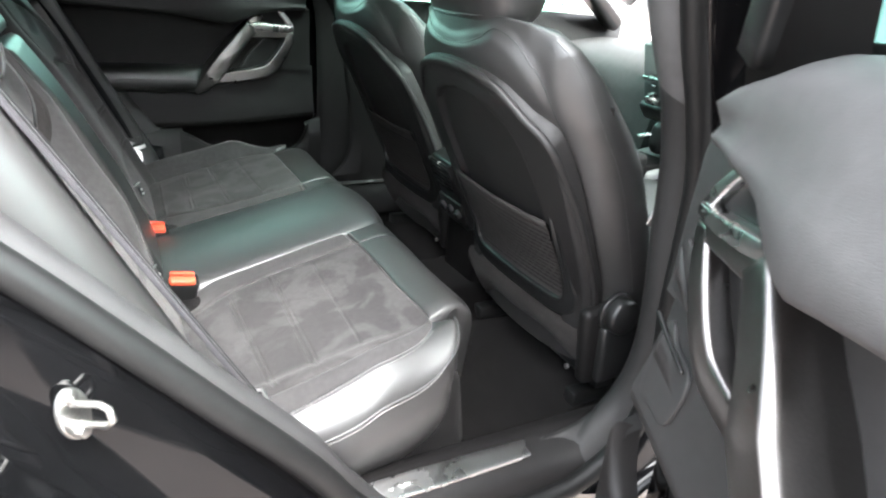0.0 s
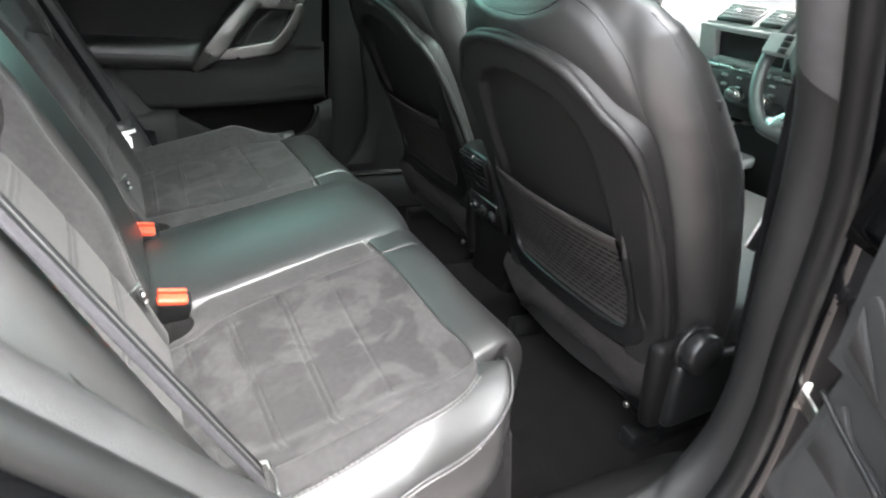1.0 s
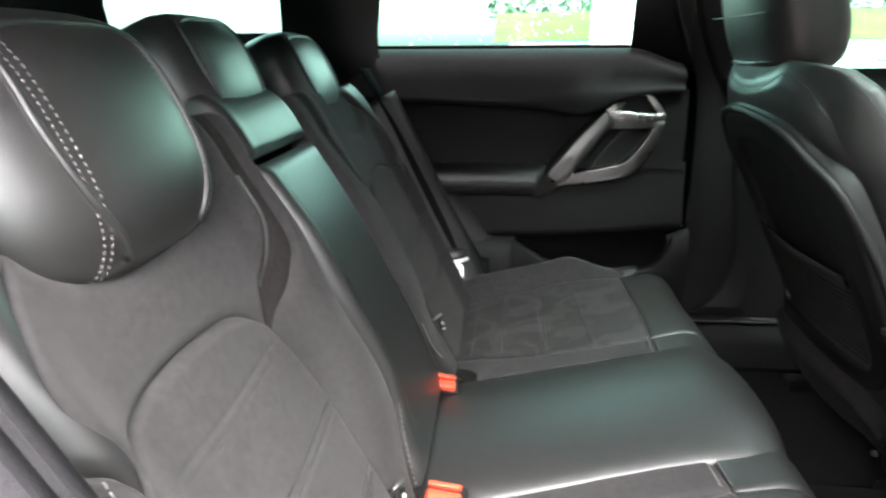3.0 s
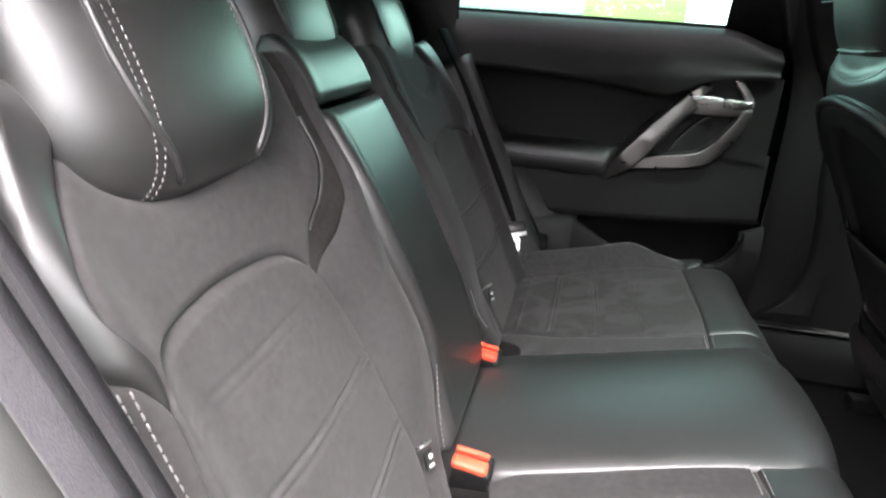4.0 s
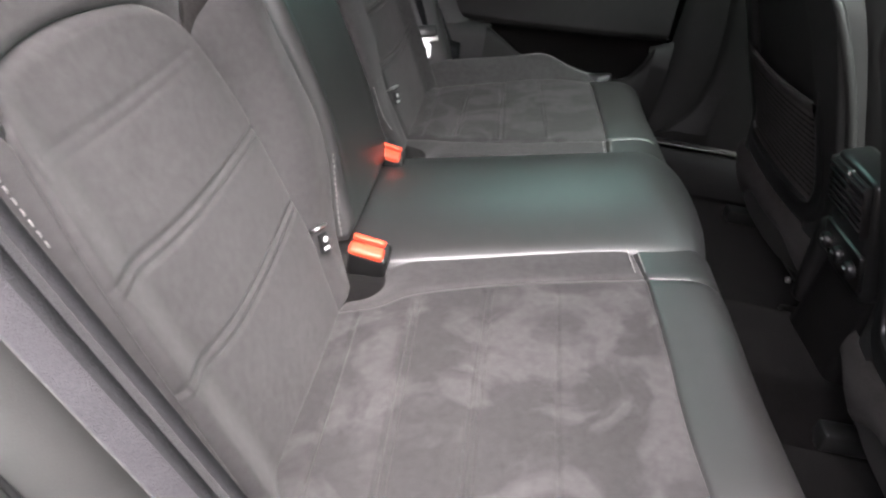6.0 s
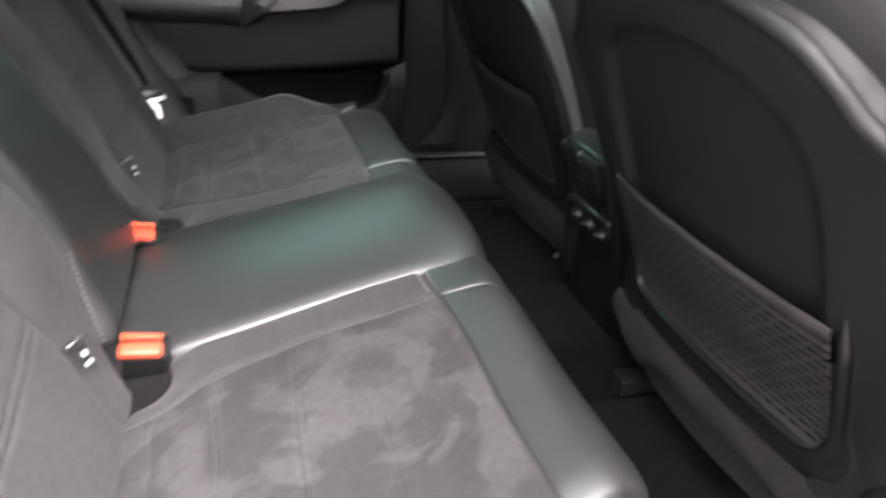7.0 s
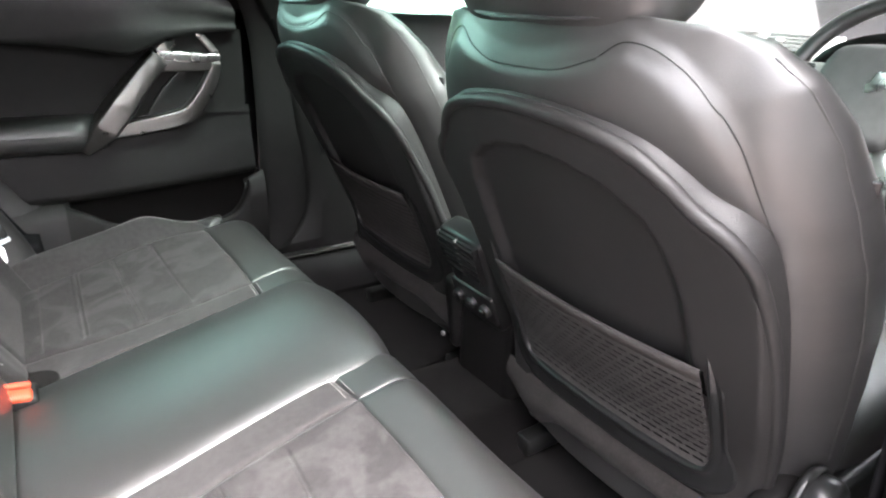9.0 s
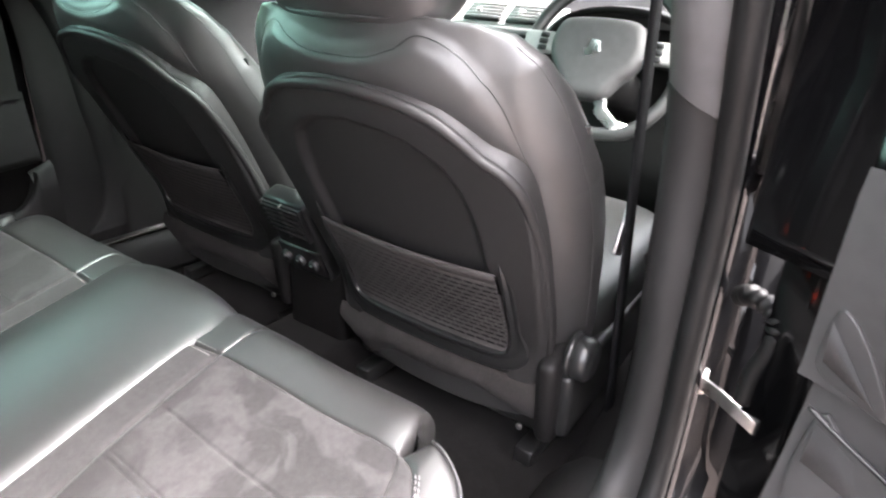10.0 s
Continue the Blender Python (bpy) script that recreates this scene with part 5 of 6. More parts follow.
open_door = rear_door(-1, 65, "wide open black rear door with dark lining and satin pull handle")

# ---- roof, headlining, upper body, front part of the cabin ----
def roof(x, y):
    return 1.50 - 0.10 * max(0, (abs(y) - 0.35) / 0.4) ** 2 - 0.16 * max(0, (abs(x + 0.1) - 0.6) / 1.0) ** 2


bm = bmesh.new()
for lift in (0.0, 0.05):
    xs, ys = np.linspace(-1.5, 1.1, 53), np.linspace(-0.66, 0.66, 34)
    vs = [[bm.verts.new((x, y * (1 + 0.4 * lift), roof(x, y) + lift)) for y in ys] for x in xs]
    for i in range(52):
        for j in range(33):
            cx, cy = (xs[i] + xs[i + 1]) / 2, (ys[j] + ys[j + 1]) / 2
            if not (0.06 < cx < 0.78 and 0.06 < abs(cy) < 0.60):
                bm.faces.new((vs[i][j], vs[i][j + 1], vs[i + 1][j + 1], vs[i + 1][j]))
setting("ceiling", bm, HEADLINER, "dark grey fabric headlining under the roof", "ceiling", True)
for sg in (-1, 1):
    bm = bmesh.new()
    grid(bm, [[(x, sg * y, roof(x, y) + 0.03) for y in np.linspace(0.04, 0.63, 8)] for x in np.linspace(0.02, 0.81, 10)])
    setting("window_roof_near" if sg < 0 else "window_roof_far", bm, ROOF_GLASS, "tinted glass roof panel over the front seat", "window", True)
for sg in (-1, 1):
    # C pillar and the quarter behind the rear door
    rows = []
    for k in range(20):
        z = 1.06 + 0.40 * k / 19
        f = k / 19
        rows.append([(-0.60 + 0.06 * f, sg * (0.73 - 0.09 * f), z), (-0.68 + 0.06 * f, sg * (0.70 - 0.09 * f), z), (-0.76 + 0.03 * f, sg * (0.69 - 0.09 * f), z), (-0.82 + 0.03 * f, sg * (0.72 - 0.09 * f), z)])
    bm = bmesh.new()
    grid(bm, rows)
    setting("pillar_rear_near" if sg < 0 else "pillar_rear_far", bm, SMOOTH_PLASTIC, "black rear roof pillar trim", "trim", True)
    rows = [[(x, sg * y, z) for y, z in ((0.69, 0.55), (0.70, 0.80), (0.71, 1.06), (0.725, 1.245))] for x in np.linspace(-1.7, -0.58, 14)]
    bm = bmesh.new()
    grid(bm, rows)
    setting("wall_boot_near" if sg < 0 else "wall_boot_far", bm, CARPET, "black carpeted load bay side", "wall", True)
    # glass and pillar of the rear quarter
    bm = bmesh.new()
    grid(bm, [[(x, sg * 0.725, 1.16), (x + 0.02, sg * 0.69, 1.32), (x + 0.05, sg * 0.63, 1.45)] for x in np.linspace(-1.35, -0.80, 8)])
    setting("window_quarter_near" if sg < 0 else "window_quarter_far", bm, GLASS, "green tinted rear quarter glass", "window", True)
    rows = []
    for k in range(24):
        f = k / 23
        z = 1.04 + 0.44 * f
        front = -1.24 + 0.10 * abs(2 * f - 1.05) ** 2.5
        rows.append([(front, sg * (0.735 - 0.10 * f), z), (front - 0.02, sg * (0.705 - 0.10 * f), z), (front - 0.15, sg * (0.69 - 0.10 * f), z), (-1.62 + 0.25 * f, sg * (0.64 - 0.08 * f), z), (-1.70 + 0.30 * f, sg * (0.56 - 0.04 * f), z)])
    bm = bmesh.new()
    grid(bm, rows)
    setting("pillar_boot_near" if sg < 0 else "pillar_boot_far", bm, SMOOTH_PLASTIC, "black tailgate pillar trim", "trim", True)
    # front door inner side and A pillar
    waist = 1.05 if sg < 0 else 1.155
    rows = [[(x, sg * y, z) for y, z in ((0.70, 0.45), (0.715, 0.75), (0.70, 0.86), (0.69, 0.89), (0.735, 0.92), (0.74, waist - 0.03), (0.78, waist))] for x in np.linspace(0.36, 1.5, 14)]
    bm = bmesh.new()
    grid(bm, rows)
    setting("front_door_lining_near" if sg < 0 else "front_door_lining_far", bm, PLASTIC, "black plastic front door lining", "car door", True)
    bm = sweep([(0.80, sg * 0.60, 1.49), (1.10, sg * 0.66, 1.34), (1.45, sg * 0.74, 1.13)], rounded_rect(0.06, 0.08, 0.02), up=(0, 1, 0))
    setting("pillar_front_near" if sg < 0 else "pillar_front_far", bm, SMOOTH_PLASTIC, "dark front roof pillar trim", "trim", True)
    bm = bmesh.new()
    grid(bm, [[(x, sg * 0.795, waist - 0.01), (x, sg * 0.74, 1.32), (x - 0.02, sg * 0.66, 1.46)] for x in np.linspace(0.33, 1.25, 8)])
    setting("window_front_near" if sg < 0 else "window_front_far", bm, SCREEN_GLASS if sg < 0 else GLASS, "tinted front door glass", "window", True)
bm = bmesh.new()
grid(bm, [[(x, y, z) for y in np.linspace(-0.66, 0.66, 12)] for x, z in ((0.82, 1.47), (1.15, 1.33), (1.62, 1.12))])
setting("window_windscreen", bm, SCREEN_GLASS, "clear windscreen", "window", True)
bm = bmesh.new()
grid(bm, [[(x, y, z) for y in np.linspace(-0.60, 0.60, 12)] for x, z in ((-1.25, 1.43), (-1.50, 1.25), (-1.66, 1.08))])
setting("window_tailgate", bm, GLASS, "green tinted tailgate glass", "window", True)
bm = block((0.06, 1.40, 0.60), (-1.70, 0, 0.80), (0, 0, 0), 0.02)
setting("wall_tailgate", bm, PLASTIC, "black tailgate lining", "wall")
bm = block((1.10, 1.36, 0.05), (-1.15, 0, 0.56), (0, 0, 0), 0.01)
setting("floor_boot", bm, CARPET, "black carpeted load floor", "floor")
bm = block((0.85, 1.22, 0.012), (-1.20, 0, 1.045), (0, 0, 0), 0.004)
shelf = tagged(finish("parcel_shelf", bm, CARPET, None, "", False), "black parcel shelf behind the rear seat", "shelf")

# centre console with rear vents
con = thing("centre_console", (0.55, 0, 0.45), "black centre console with rear air vents and grey trim", "centre console")
part("console_body", block((0.70, 0.17, 0.34), (0.735, 0.0, 0.615), (0, 0, 0), 0.02, 3), PLASTIC, con)
mv = pose(0.350, -0.020, 0.735, 0, -22, 0)
part("vent_housing", block((0.05, 0.122, 0.20), m=mv, bevel=0.012, seg=3), SMOOTH_PLASTIC, con, "smooth black vent housing")
part("vent_recess", block((0.01, 0.105, 0.075), m=mv @ pose(-0.024, 0, 0.055), bevel=0.002), SMOOTH_PLASTIC, con)
for k in range(6):
    part("vent_slat", block((0.016, 0.104, 0.004), m=mv @ pose(-0.028, 0, 0.025 + 0.012 * k, 0, 25, 0), bevel=0.001, seg=1), PLASTIC, con)
for sy in (-0.053, 0.0, 0.053):
    part("vent_rib", block((0.012, 0.005, 0.078), m=mv @ pose(-0.027, sy, 0.055), bevel=0.001, seg=1), DARK_SATIN if sy == 0 else PLASTIC, con)
part("control_panel", block((0.008, 0.120, 0.062), m=mv @ pose(-0.026, 0, -0.045), bevel=0.003), DARK_SATIN, con, "grey satin control panel")
for sy in (-0.04, 0.0, 0.04):
    part("control_knob", drum(0.013, 0.014, mv @ pose(-0.034, sy, -0.045, 0, 90, 0), 16, 0.003), SMOOTH_PLASTIC, con)
    part("knob_mark", block((0.003, 0.008, 0.003), m=mv @ pose(-0.042, sy, -0.040), bevel=0.0005, seg=1), SATIN, con)
part("console_top", block((0.44, 0.13, 0.05), (0.75, 0, 0.795), (0, 2, 0), 0.018, 3), LEATHER, con, "black leather centre armrest")
part("selector_panel", block((0.32, 0.19, 0.03), (1.10, 0, 0.775), (0, -8, 0), 0.01), GREY_TRIM, con, "grey satin gear selector panel")
part("gear_lever", cushion_block(0.05, 0.10, 0.06, pose(1.06, 0, 0.845), 0.0, 16, 2.6), SMOOTH_PLASTIC, con)
for k in range(6):
    part("console_button", block((0.018, 0.022, 0.012), (1.14 + 0.03 * (k // 2), -0.04 + 0.08 * (k % 2), 0.80), (0, -8, 0), 0.003), SATIN, con)

# dashboard
dash = thing("dashboard", (1.35, 0, 0.9), "dark dashboard with pale centre trim and air vents", "dashboard")
rows = []
for y in np.linspace(-0.74, 0.74, 40):
    hump = 0.045 * math.exp(-((y + 0.36) / 0.20) ** 2)
    rows.append([(1.18, y, 0.62), (1.12, y, 0.74), (1.14, y, 0.86), (1.16, y, 0.93), (1.17 - 0.4 * hump, y, 1.00 + hump * 0.8), (1.24, y, 1.055 + hump), (1.40, y, 1.075 + hump * 0.6), (1.66, y, 1.07)])
# One dashboard: its passenger side is lighter, strong daylight put into the colour.
for name, a, b, mt in (("dash_top", 0, 24, PLASTIC), ("dash_lit_side", 23, 40, SOFT_PLASTIC)):
    bm = bmesh.new()
    grid(bm, rows[a:b])
    part(name, bm, mt, dash)
# centre stack: vents on a sloping brow, a framed screen, a band of buttons, two dials
brow = part("vent_brow", loft([[(x, y, z) for x, z in ((1.085, 1.108), (1.095, 1.116), (1.150, 1.158), (1.175, 1.160), (1.20, 1.13), (1.20, 1.09), (1.10, 1.10))] for y in (-0.155, -0.15, -0.14, 0.14, 0.15, 0.155)]), GREY_TRIM, dash, "pale satin brow with air vents")
for sy in (-0.068, 0.068):
    mv2 = pose(1.119, sy, 1.139, 0, -37, 0)
    vt = part("centre_vent", block((0.066, 0.118, 0.010), m=mv2, bevel=0.004), SMOOTH_PLASTIC, dash, "dark air vent")
    for k in range(5):
        part("slat", block((0.004, 0.112, 0.010), m=mv2 @ pose(-0.024 + 0.012 * k, 0, 0.004, 0, 30, 0), bevel=0.001, seg=1), GREY_TRIM, vt)
    part("thumb_wheel", block((0.012, 0.020, 0.012), m=mv2 @ pose(0.0, 0.02, 0.006), bevel=0.003), SATIN, vt)
ms2 = pose(1.105, 0, 1.060, 0, -14, 0)
frame_bm = bmesh.new()
for size, at in (((0.03, 0.33, 0.016), (0, 0, 0.043)), ((0.03, 0.33, 0.014), (0, 0, -0.040)), ((0.03, 0.058, 0.094), (0, 0.135, 0.0)), ((0.03, 0.058, 0.094), (0, -0.135, 0.0))):
    block(size, bevel=0.005, seg=2, bm=frame_bm, m=ms2 @ pose(*at))
part("screen_frame", frame_bm, GREY_TRIM, dash, "pale satin frame round the screen")
part("screen", block((0.01, 0.216, 0.074), m=ms2 @ pose(0.008, 0, 0.002), bevel=0.003), SMOOTH_PLASTIC, dash, "dark display screen")
part("trim_strip", block((0.02, 0.32, 0.010), (1.104, 0, 1.006), (0, -14, 0), 0.003), SATIN, dash, "thin bright trim strip")
part("button_panel", block((0.05, 0.30, 0.070), (1.125, 0, 0.968), (0, -14, 0), 0.008), SOFT_PLASTIC, dash, "grey button panel")
for k in range(10):
    part("button", block((0.008, 0.018, 0.007), (1.093 + 0.006 * (k // 5), -0.10 + 0.05 * (k % 5), 0.985 - 0.024 * (k // 5)), (0, -14, 0), 0.002), SATIN, dash)
part("control_panel", block((0.06, 0.28, 0.060), (1.120, 0, 0.918), (0, -38, 0), 0.010), SMOOTH_PLASTIC, dash, "gloss black control panel")
for sy in (-0.085, 0.0, 0.092):
    dl = part("dial", drum(0.027, 0.022, pose(1.090, sy, 0.938, 0, 52, 0), 28, 0.004), SATIN, dash, "bright rotary dial")
    part("dial_cap", drum(0.017, 0.006, pose(1.079, sy, 0.946, 0, 52, 0), 24, 0.002), SMOOTH_PLASTIC, dl)
for k in range(8):
    part("key", block((0.014, 0.017, 0.010), (1.098 + 0.015 * (k % 2), (0.048 if k < 4 else -0.044) + 0.022 * ((k // 2) % 2 - 0.5), 0.930 - 0.018 * (k % 2)), (0, -38, 0), 0.003), SATIN, dash)
part("console_strip", sweep([(1.00, 0.03, 0.845), (1.10, 0.01, 0.862), (1.14, -0.05, 0.875)], rounded_rect(0.012, 0.010, 0.003)), SATIN, dash, "bright trim strip over the console")
# hooded instrument binnacle
hood = []
for x in (1.02, 1.03, 1.10, 1.20, 1.30):
    hood.append([(x + 0.02 * math.cos(a) ** 2, -0.355 + 0.205 * math.cos(a), 1.03 + (0.150 - 0.05 * smooth(x, 1.15, 1.30)) * math.sin(a) ** 0.6) for a in np.linspace(0, math.pi, 28)])
bm = bmesh.new()
grid(bm, hood)
grid(bm, [[(q[0], q[1] * 0.94 - 0.0213, 1.03 + (q[2] - 1.03) * 0.90) for q in r] for r in hood])
grid(bm, [[(q[0], q[1], q[2]) for q in hood[0]], [(q[0], q[1] * 0.94 - 0.0213, 1.03 + (q[2] - 1.03) * 0.90) for q in hood[0]]])
part("instrument_hood", bm, PLASTIC, dash, "black hood over the instruments")
part("instrument_panel", block((0.02, 0.37, 0.13), (1.16, -0.355, 1.07), (0, -20, 0), 0.01), SMOOTH_PLASTIC, dash, "dark instrument panel")

# steering wheel with a flat-bottomed rim
whl = thing("steering_wheel", (0.98, -0.36, 1.03), "black leather steering wheel with satin lower spoke and controls", "steering wheel")
mw = pose(0.960, -0.345, 1.066, 0, 113, 0)
rim = []
for k in range(64):
    a = 2 * math.pi * k / 64
    rx, ry = 0.185 * math.cos(a), 0.185 * math.sin(a)
    rim.append(mw @ Vector((max(rx, -9) if rx < 0.155 else 0.155 + (rx - 0.155) * 0.35, ry, 0)))
part("rim", sweep(rim, circle(0.0155, 12), True, up=tuple(mw.to_3x3() @ Vector((0, 0, 1)))), LEATHER, whl)
part("airbag_cover", plate(spline([(-0.078, -0.07), (-0.078, 0.07), (-0.045, 0.104), (0.01, 0.104), (0.055, 0.070), (0.095, 0.035), (0.095, -0.035), (0.055, -0.070), (0.01, -0.104), (-0.045, -0.104)], 60, True), lambda a, b, h: mw @ Vector((a, b, -0.012 - h)), 0.045, 0.02, 6), SOFT_PLASTIC, whl, "dark grey airbag cover")
part("emblem", merge(block((0.030, 0.022, 0.004), m=mw @ pose(-0.012, 0, -0.058, 0, 0, 12), bevel=0.001), block((0.016, 0.034, 0.004), m=mw @ pose(-0.004, 0, -0.058, 0, 0, -20), bevel=0.001)), SATIN, whl, "small bright emblem")
for sy in (-1, 1):
    sp2 = part("spoke", block((0.05, 0.10, 0.02), m=mw @ pose(-0.02, sy * 0.138, -0.024), bevel=0.007, seg=2), GREY_TRIM, whl, "grey spoke with buttons")
    for k in range(3):
        part("button", block((0.012, 0.022, 0.006), m=mw @ pose(-0.034 + 0.015 * k, sy * 0.134, -0.036), bevel=0.002, seg=1), SMOOTH_PLASTIC, sp2)
part("lower_spoke", sweep([mw @ Vector(p) for p in ((0.07, -0.030, -0.020), (0.115, -0.040, -0.012), (0.142, -0.075, -0.006), (0.147, -0.11, 0.0))], rounded_rect(0.030, 0.018, 0.007), up=tuple(mw.to_3x3() @ Vector((0, 0, 1)))), SATIN, whl, "bright satin lower spoke")
part("lower_spoke", sweep([mw @ Vector(p) for p in ((0.07, 0.030, -0.020), (0.115, 0.040, -0.012), (0.142, 0.075, -0.006), (0.147, 0.11, 0.0))], rounded_rect(0.030, 0.018, 0.007), up=tuple(mw.to_3x3() @ Vector((0, 0, 1)))), SATIN, whl, "bright satin lower spoke")
part("column", sweep([(0.985, -0.36, 1.03), (1.18, -0.36, 0.94)], circle(0.05, 16)), PLASTIC, whl)

# driver's belt on the pillar
fb = thing("seat_belt", (0.42, -0.66, 0.9), "black webbing front seat belt hanging beside the pillar", "seat belt")
part("webbing", ribbon([(0.33, -0.655, 1.25), (0.37, -0.655, 1.0), (0.42, -0.655, 0.75), (0.46, -0.655, 0.55)], 0.022, [(0.2, 1, 0)] * 4), BELT_DIM, fb)
part("tongue", block((0.03, 0.006, 0.07), (0.395, -0.645, 0.90), (0, 25, 0), 0.003), STEEL, fb, "bright steel tongue")

# front door beyond the pillar, closed
fd = thing("front_door", (0.9, -0.85, 0.5), "closed gloss black front door of the car", "car door")
rows = []
for k in range(30):
    x = 0.385 + 1.1 * k / 29
    e = 0.02 * smooth(x, 0.42, 0.385)
    rows.append([(x + 0.02, -0.80, 1.055), (x, -0.845 + e, 1.045), (x, -0.895 + e, 0.98), (x, -0.912 + e, 0.82), (x, -0.905 + e, 0.60), (x, -0.880 + e, 0.42), (x, -0.84 + e, 0.36), (x + 0.02, -0.80, 0.36)])
bm = bmesh.new()
vs = grid(bm, rows)
bm.faces.new(vs[0])
part("outer_skin", bm, PAINT, fd)
part("window_frame", sweep([(0.375, -0.80, 1.05), (0.30, -0.765, 1.32), (0.25, -0.70, 1.46)], rounded_rect(0.10, 0.09, 0.012), up=(0, 1, 0)), SMOOTH_PLASTIC, fd)
part("waist_seal", sweep([(0.385 + 1.05 * k / 20, -0.80, 1.057) for k in range(21)], rounded_rect(0.014, 0.012, 0.003), up=(0, 0, 1)), RUBBER, fd)

# hinge, check strap and wiring boot between pillar and open door
hg = part("hinge", block((0.022, 0.055, 0.040), (0.305, -0.872, 1.025), (0, 0, -25), 0.004), PAINT, open_door, "black painted door hinge")
part("pillar_leaf", block((0.05, 0.030, 0.045), (0.345, -0.838, 1.025), (0, 0, 0), 0.004), PAINT, hg)
for bz in (-0.014, 0.014):
    part("bolt", drum(0.007, 0.010, pose(0.318, -0.842, 1.025 + bz, 0, 90, 0), 6, 0.001), STEEL, hg, "bright steel bolt")
part("pin", drum(0.006, 0.06, pose(0.315, -0.868, 1.03), 12, 0.001), STEEL, hg)
stp = part("check_strap", sweep([(0.345, -0.795, 0.742), (0.315, -0.83, 0.748), (0.275, -0.882, 0.748)], rounded_rect(0.006, 0.020, 0.002), up=(0, 0, 1)), STEEL, open_door, "steel door check strap")
part("bracket", block((0.022, 0.022, 0.040), (0.342, -0.797, 0.745), (0, 0, 30), 0.004), STEEL, stp)
pts = spline([(0.345, -0.822, 0.878), (0.315, -0.838, 0.896), (0.295, -0.868, 0.888), (0.290, -0.872, 0.850), (0.290, -0.862, 0.810), (0.290, -0.860, 0.768)], 60)
rings = []
for k, p in enumerate(pts):
    a, b = Vector(pts[max(0, k - 1)]), Vector(pts[min(59, k + 1)])
    d = (b - a).normalized()
    e1 = d.orthogonal().normalized()
    e2 = d.cross(e1)
    r = 0.011 + (0.003 * math.sin(k * 1.9) if k < 30 else 0.0)
    rings.append([Vector(p) + e1 * r * math.cos(2 * math.pi * i / 14) + e2 * r * math.sin(2 * math.pi * i / 14) for i in range(14)])
part("wiring_boot", loft(rings), RUBBER, open_door, "ribbed black rubber wiring boot")
# far B pillar and kick panel closing the side between the doors
rows = [[(x0, 0.752, z), (x0 + 0.02, 0.735, z), (x0 + 0.10, 0.722, z), (x0 + 0.22, 0.72, z)] for x0, z in spline([(0.10, 1.46), (0.15, 1.25), (0.195, 1.10), (0.205, 0.9), (0.205, 0.7), (0.19, 0.60), (0.15, 0.52), (0.12, 0.45)], 40)]
bm = bmesh.new()
grid(bm, rows)
setting("pillar_far", bm, PLASTIC, "black plastic centre pillar trim", "trim", True)

# ---- outside ----
ASPHALT = material("brown block paving", (0.15, 0.12, 0.108), 0.7, vary=0.3, vary_scale=3, bump=0.6, bump_scale=80)
GRASS = material("grass", (0.075, 0.105, 0.010), 0.9, vary=0.4, vary_scale=2, bump=0.5, bump_scale=60)
LEAVES = material("hedge leaves", (0.030, 0.055, 0.015), 0.6, vary=0.5, vary_scale=4)
RENDERED = material("white rendered wall", (0.80, 0.79, 0.77), 0.9, vary=0.05, vary_scale=1, bump=0.2, bump_scale=50)
STONE = material("grey stone block", (0.36, 0.35, 0.33), 0.9, vary=0.25, vary_scale=5, bump=0.4, bump_scale=40)
bm = bmesh.new()
grid(bm, [[(x, y, 0.0) for y in np.linspace(-3000, 3000, 5)] for x in np.linspace(-3000, 3000, 5)])
setting("ground", bm, ASPHALT, "brown block paved yard reaching the horizon", "ground")

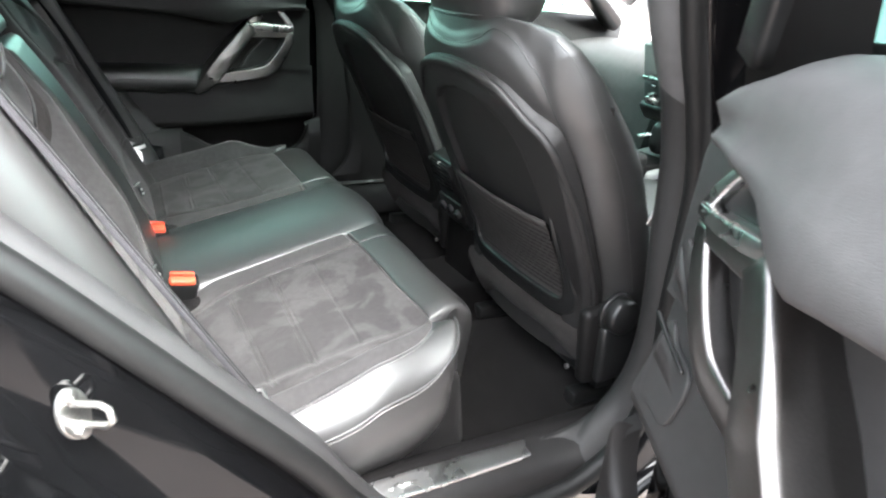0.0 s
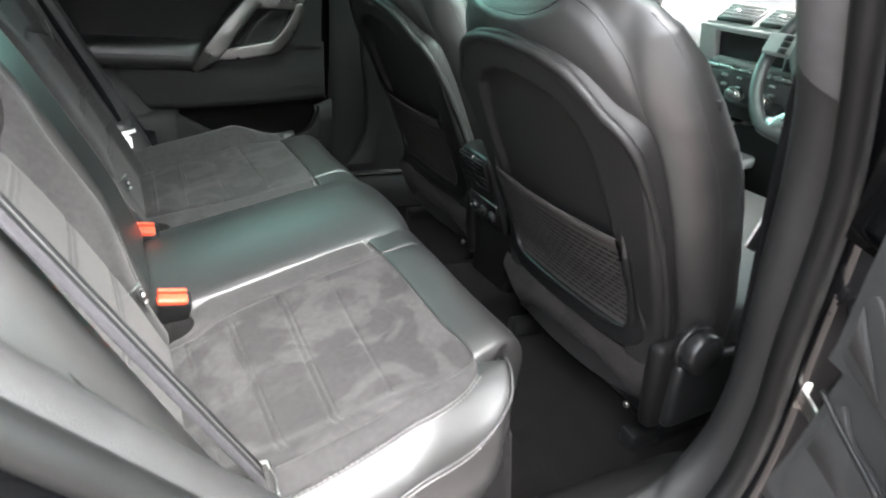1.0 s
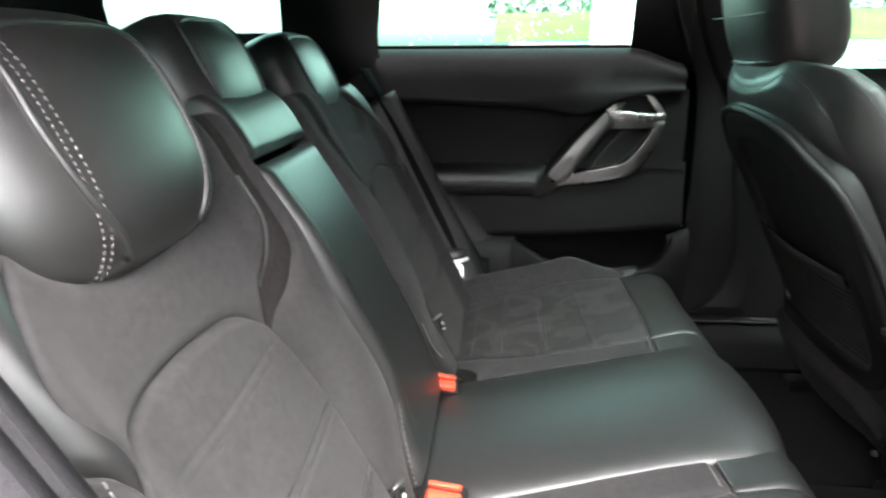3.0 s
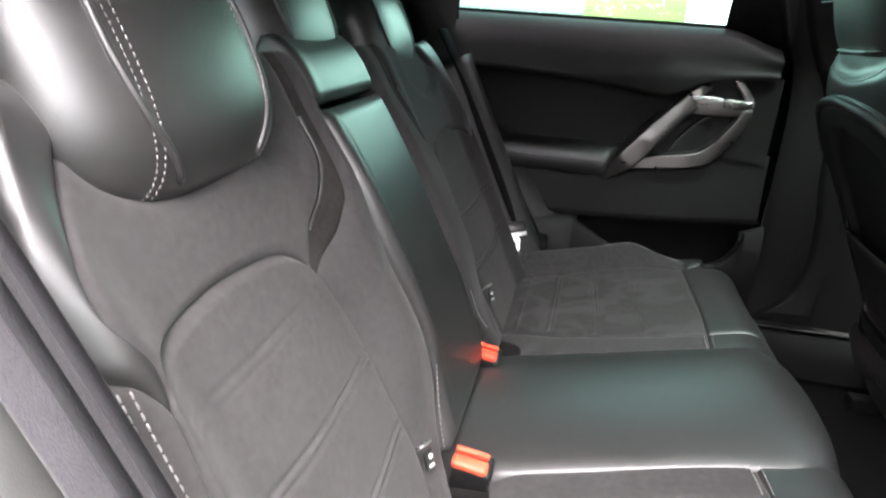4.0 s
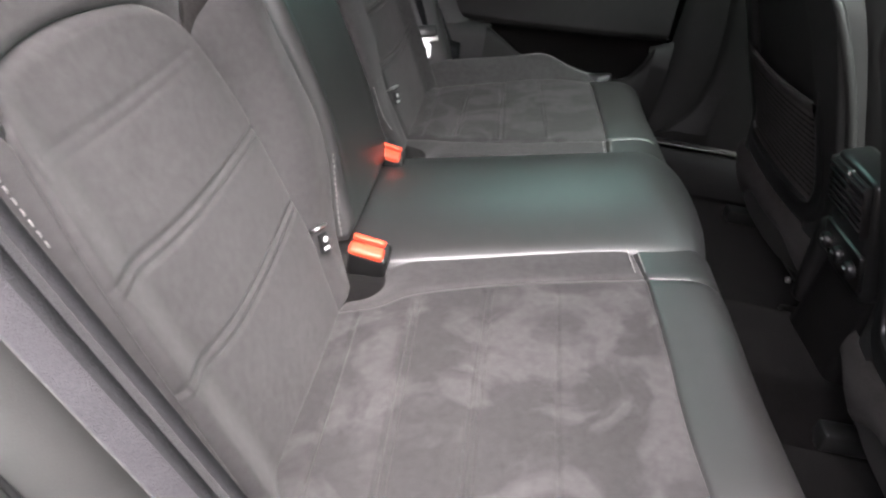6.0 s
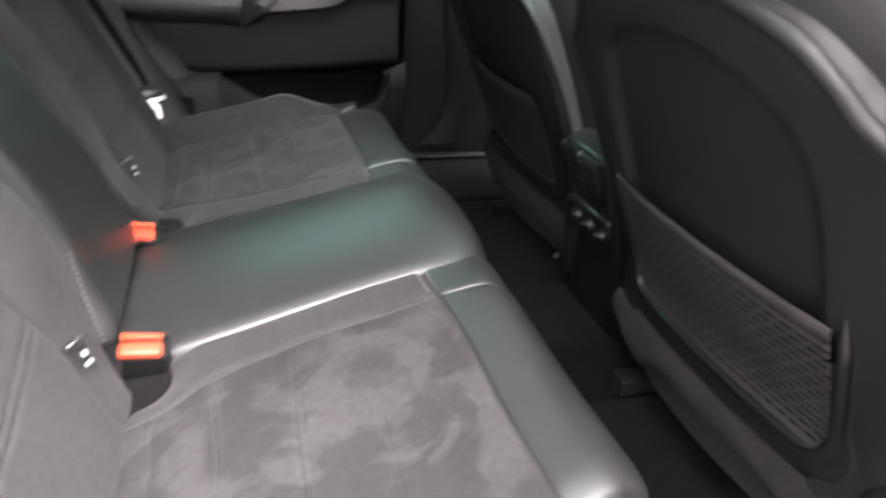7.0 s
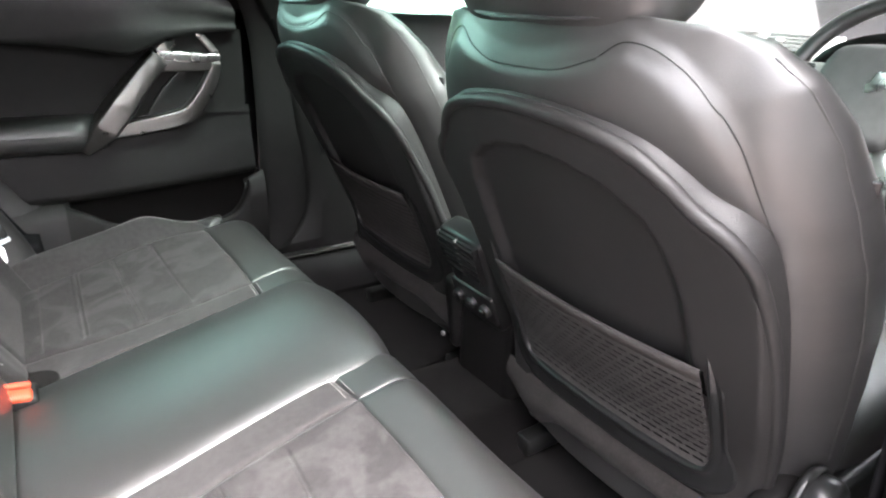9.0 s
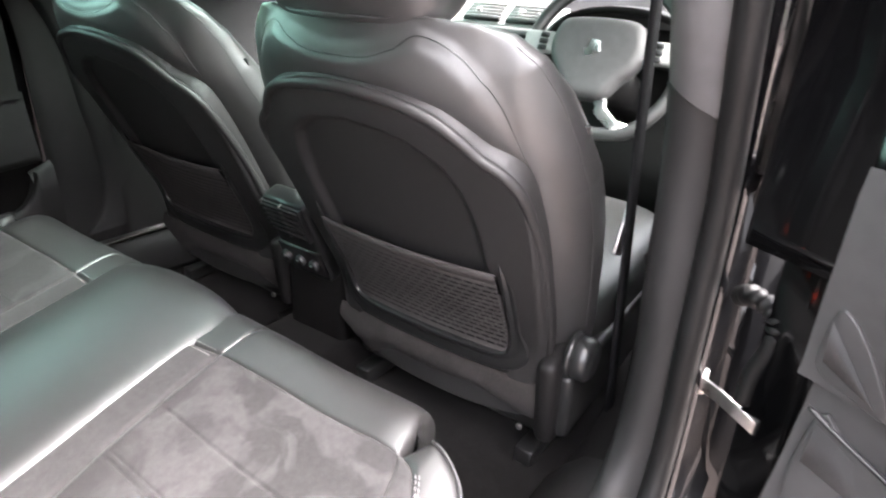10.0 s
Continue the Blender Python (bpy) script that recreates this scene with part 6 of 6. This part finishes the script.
# bank, hedge and stone wall across the yard, white gate piers
rows = []
for x in np.linspace(-0.42, 18, 60):
    rows.append([(x, y, z + 0.05 * noise.noise((x * 0.7, y * 0.7, 3))) for y, z in ((9.2, 1.30), (10.0, 1.50), (11.5, 1.78), (13.5, 1.95), (16.0, 2.0))])
bm = bmesh.new()
grid(bm, rows)
setting("lawn", bm, GRASS, "bright green grass bank behind the stone wall", "grass", True)
wl = setting("wall_stone", block((18.4, 0.25, 1.25), (8.8, 9.15, 0.625), (0, 0, 0), 0.02), STONE, "low grey stone retaining wall", "wall")
block_mesh = None
for r in range(4):
    for k in range(24):
        if block_mesh is None:
            first = finish("stone", block((0.46, 0.10, 0.27), (0, 0, 0), (0, 0, 0), 0.02, 1), STONE, None, "", False)
            block_mesh = first.data
            ob = first
        else:
            ob = new("stone", block_mesh)
        ob.parent = wl
        ob.matrix_basis = pose(-0.2 + 0.48 * k + 0.24 * (r % 2), 9.0 + 0.012 * ((k * 7 + r * 3) % 5), 0.28 + 0.29 * r)
bm = bmesh.new()
rng = np.random.RandomState(4)
for k in range(3600):
    x, y, z = rng.uniform(-0.6, 10), 13.0 + rng.uniform(0, 1.4) ** 1.5, rng.uniform(1.75, 4.6)
    y += 0.5 * math.sin(x * 1.3) * 0.4
    z += 0.3 * math.sin(x * 0.9 + 1) * (z / 4)
    a = Vector(rng.normal(size=3)).normalized()
    b = a.orthogonal().normalized()
    c = Vector((x, y, z))
    w = rng.uniform(0.07, 0.14)
    v = [bm.verts.new(c + q) for q in (a * w, b * w * 0.6, -a * w, -b * w * 0.6)]
    bm.faces.new(v)
tagged(finish("hedge", bm, LEAVES, None, "", False), "dense dark green hedge on the bank", "hedge", "", "stuff")
for x, w in ((1.28, 0.68),):
    pr = thing("gate_pier" if w < 1 else "garden_wall", (x, 8.4, 0), "white rendered gate pier with a flat cap" if w < 1 else "white rendered garden wall with a flat cap", "wall")
    part("pier_body", block((w, 0.35, 4.4), (x, 8.4, 2.2), (0, 0, 0), 0.02), RENDERED, pr)
    part("cap", block((w + 0.12, 0.47, 0.10), (x, 8.4, 4.45), (0, 0, 0), 0.02), RENDERED, pr)

# unseen brick wall, added to keep low sky light off the open side
BRICK = material("weathered grey brick", (0.19, 0.18, 0.165), 0.9, vary=0.3, vary_scale=2, bump=0.5, bump_scale=30)
setting("wall_sky_block", block((40, 0.3, 3.0), (0, -7.0, 1.5), (0, 0, 0), 0.02), BRICK, "unseen grey brick wall added to block low sky light", "wall")
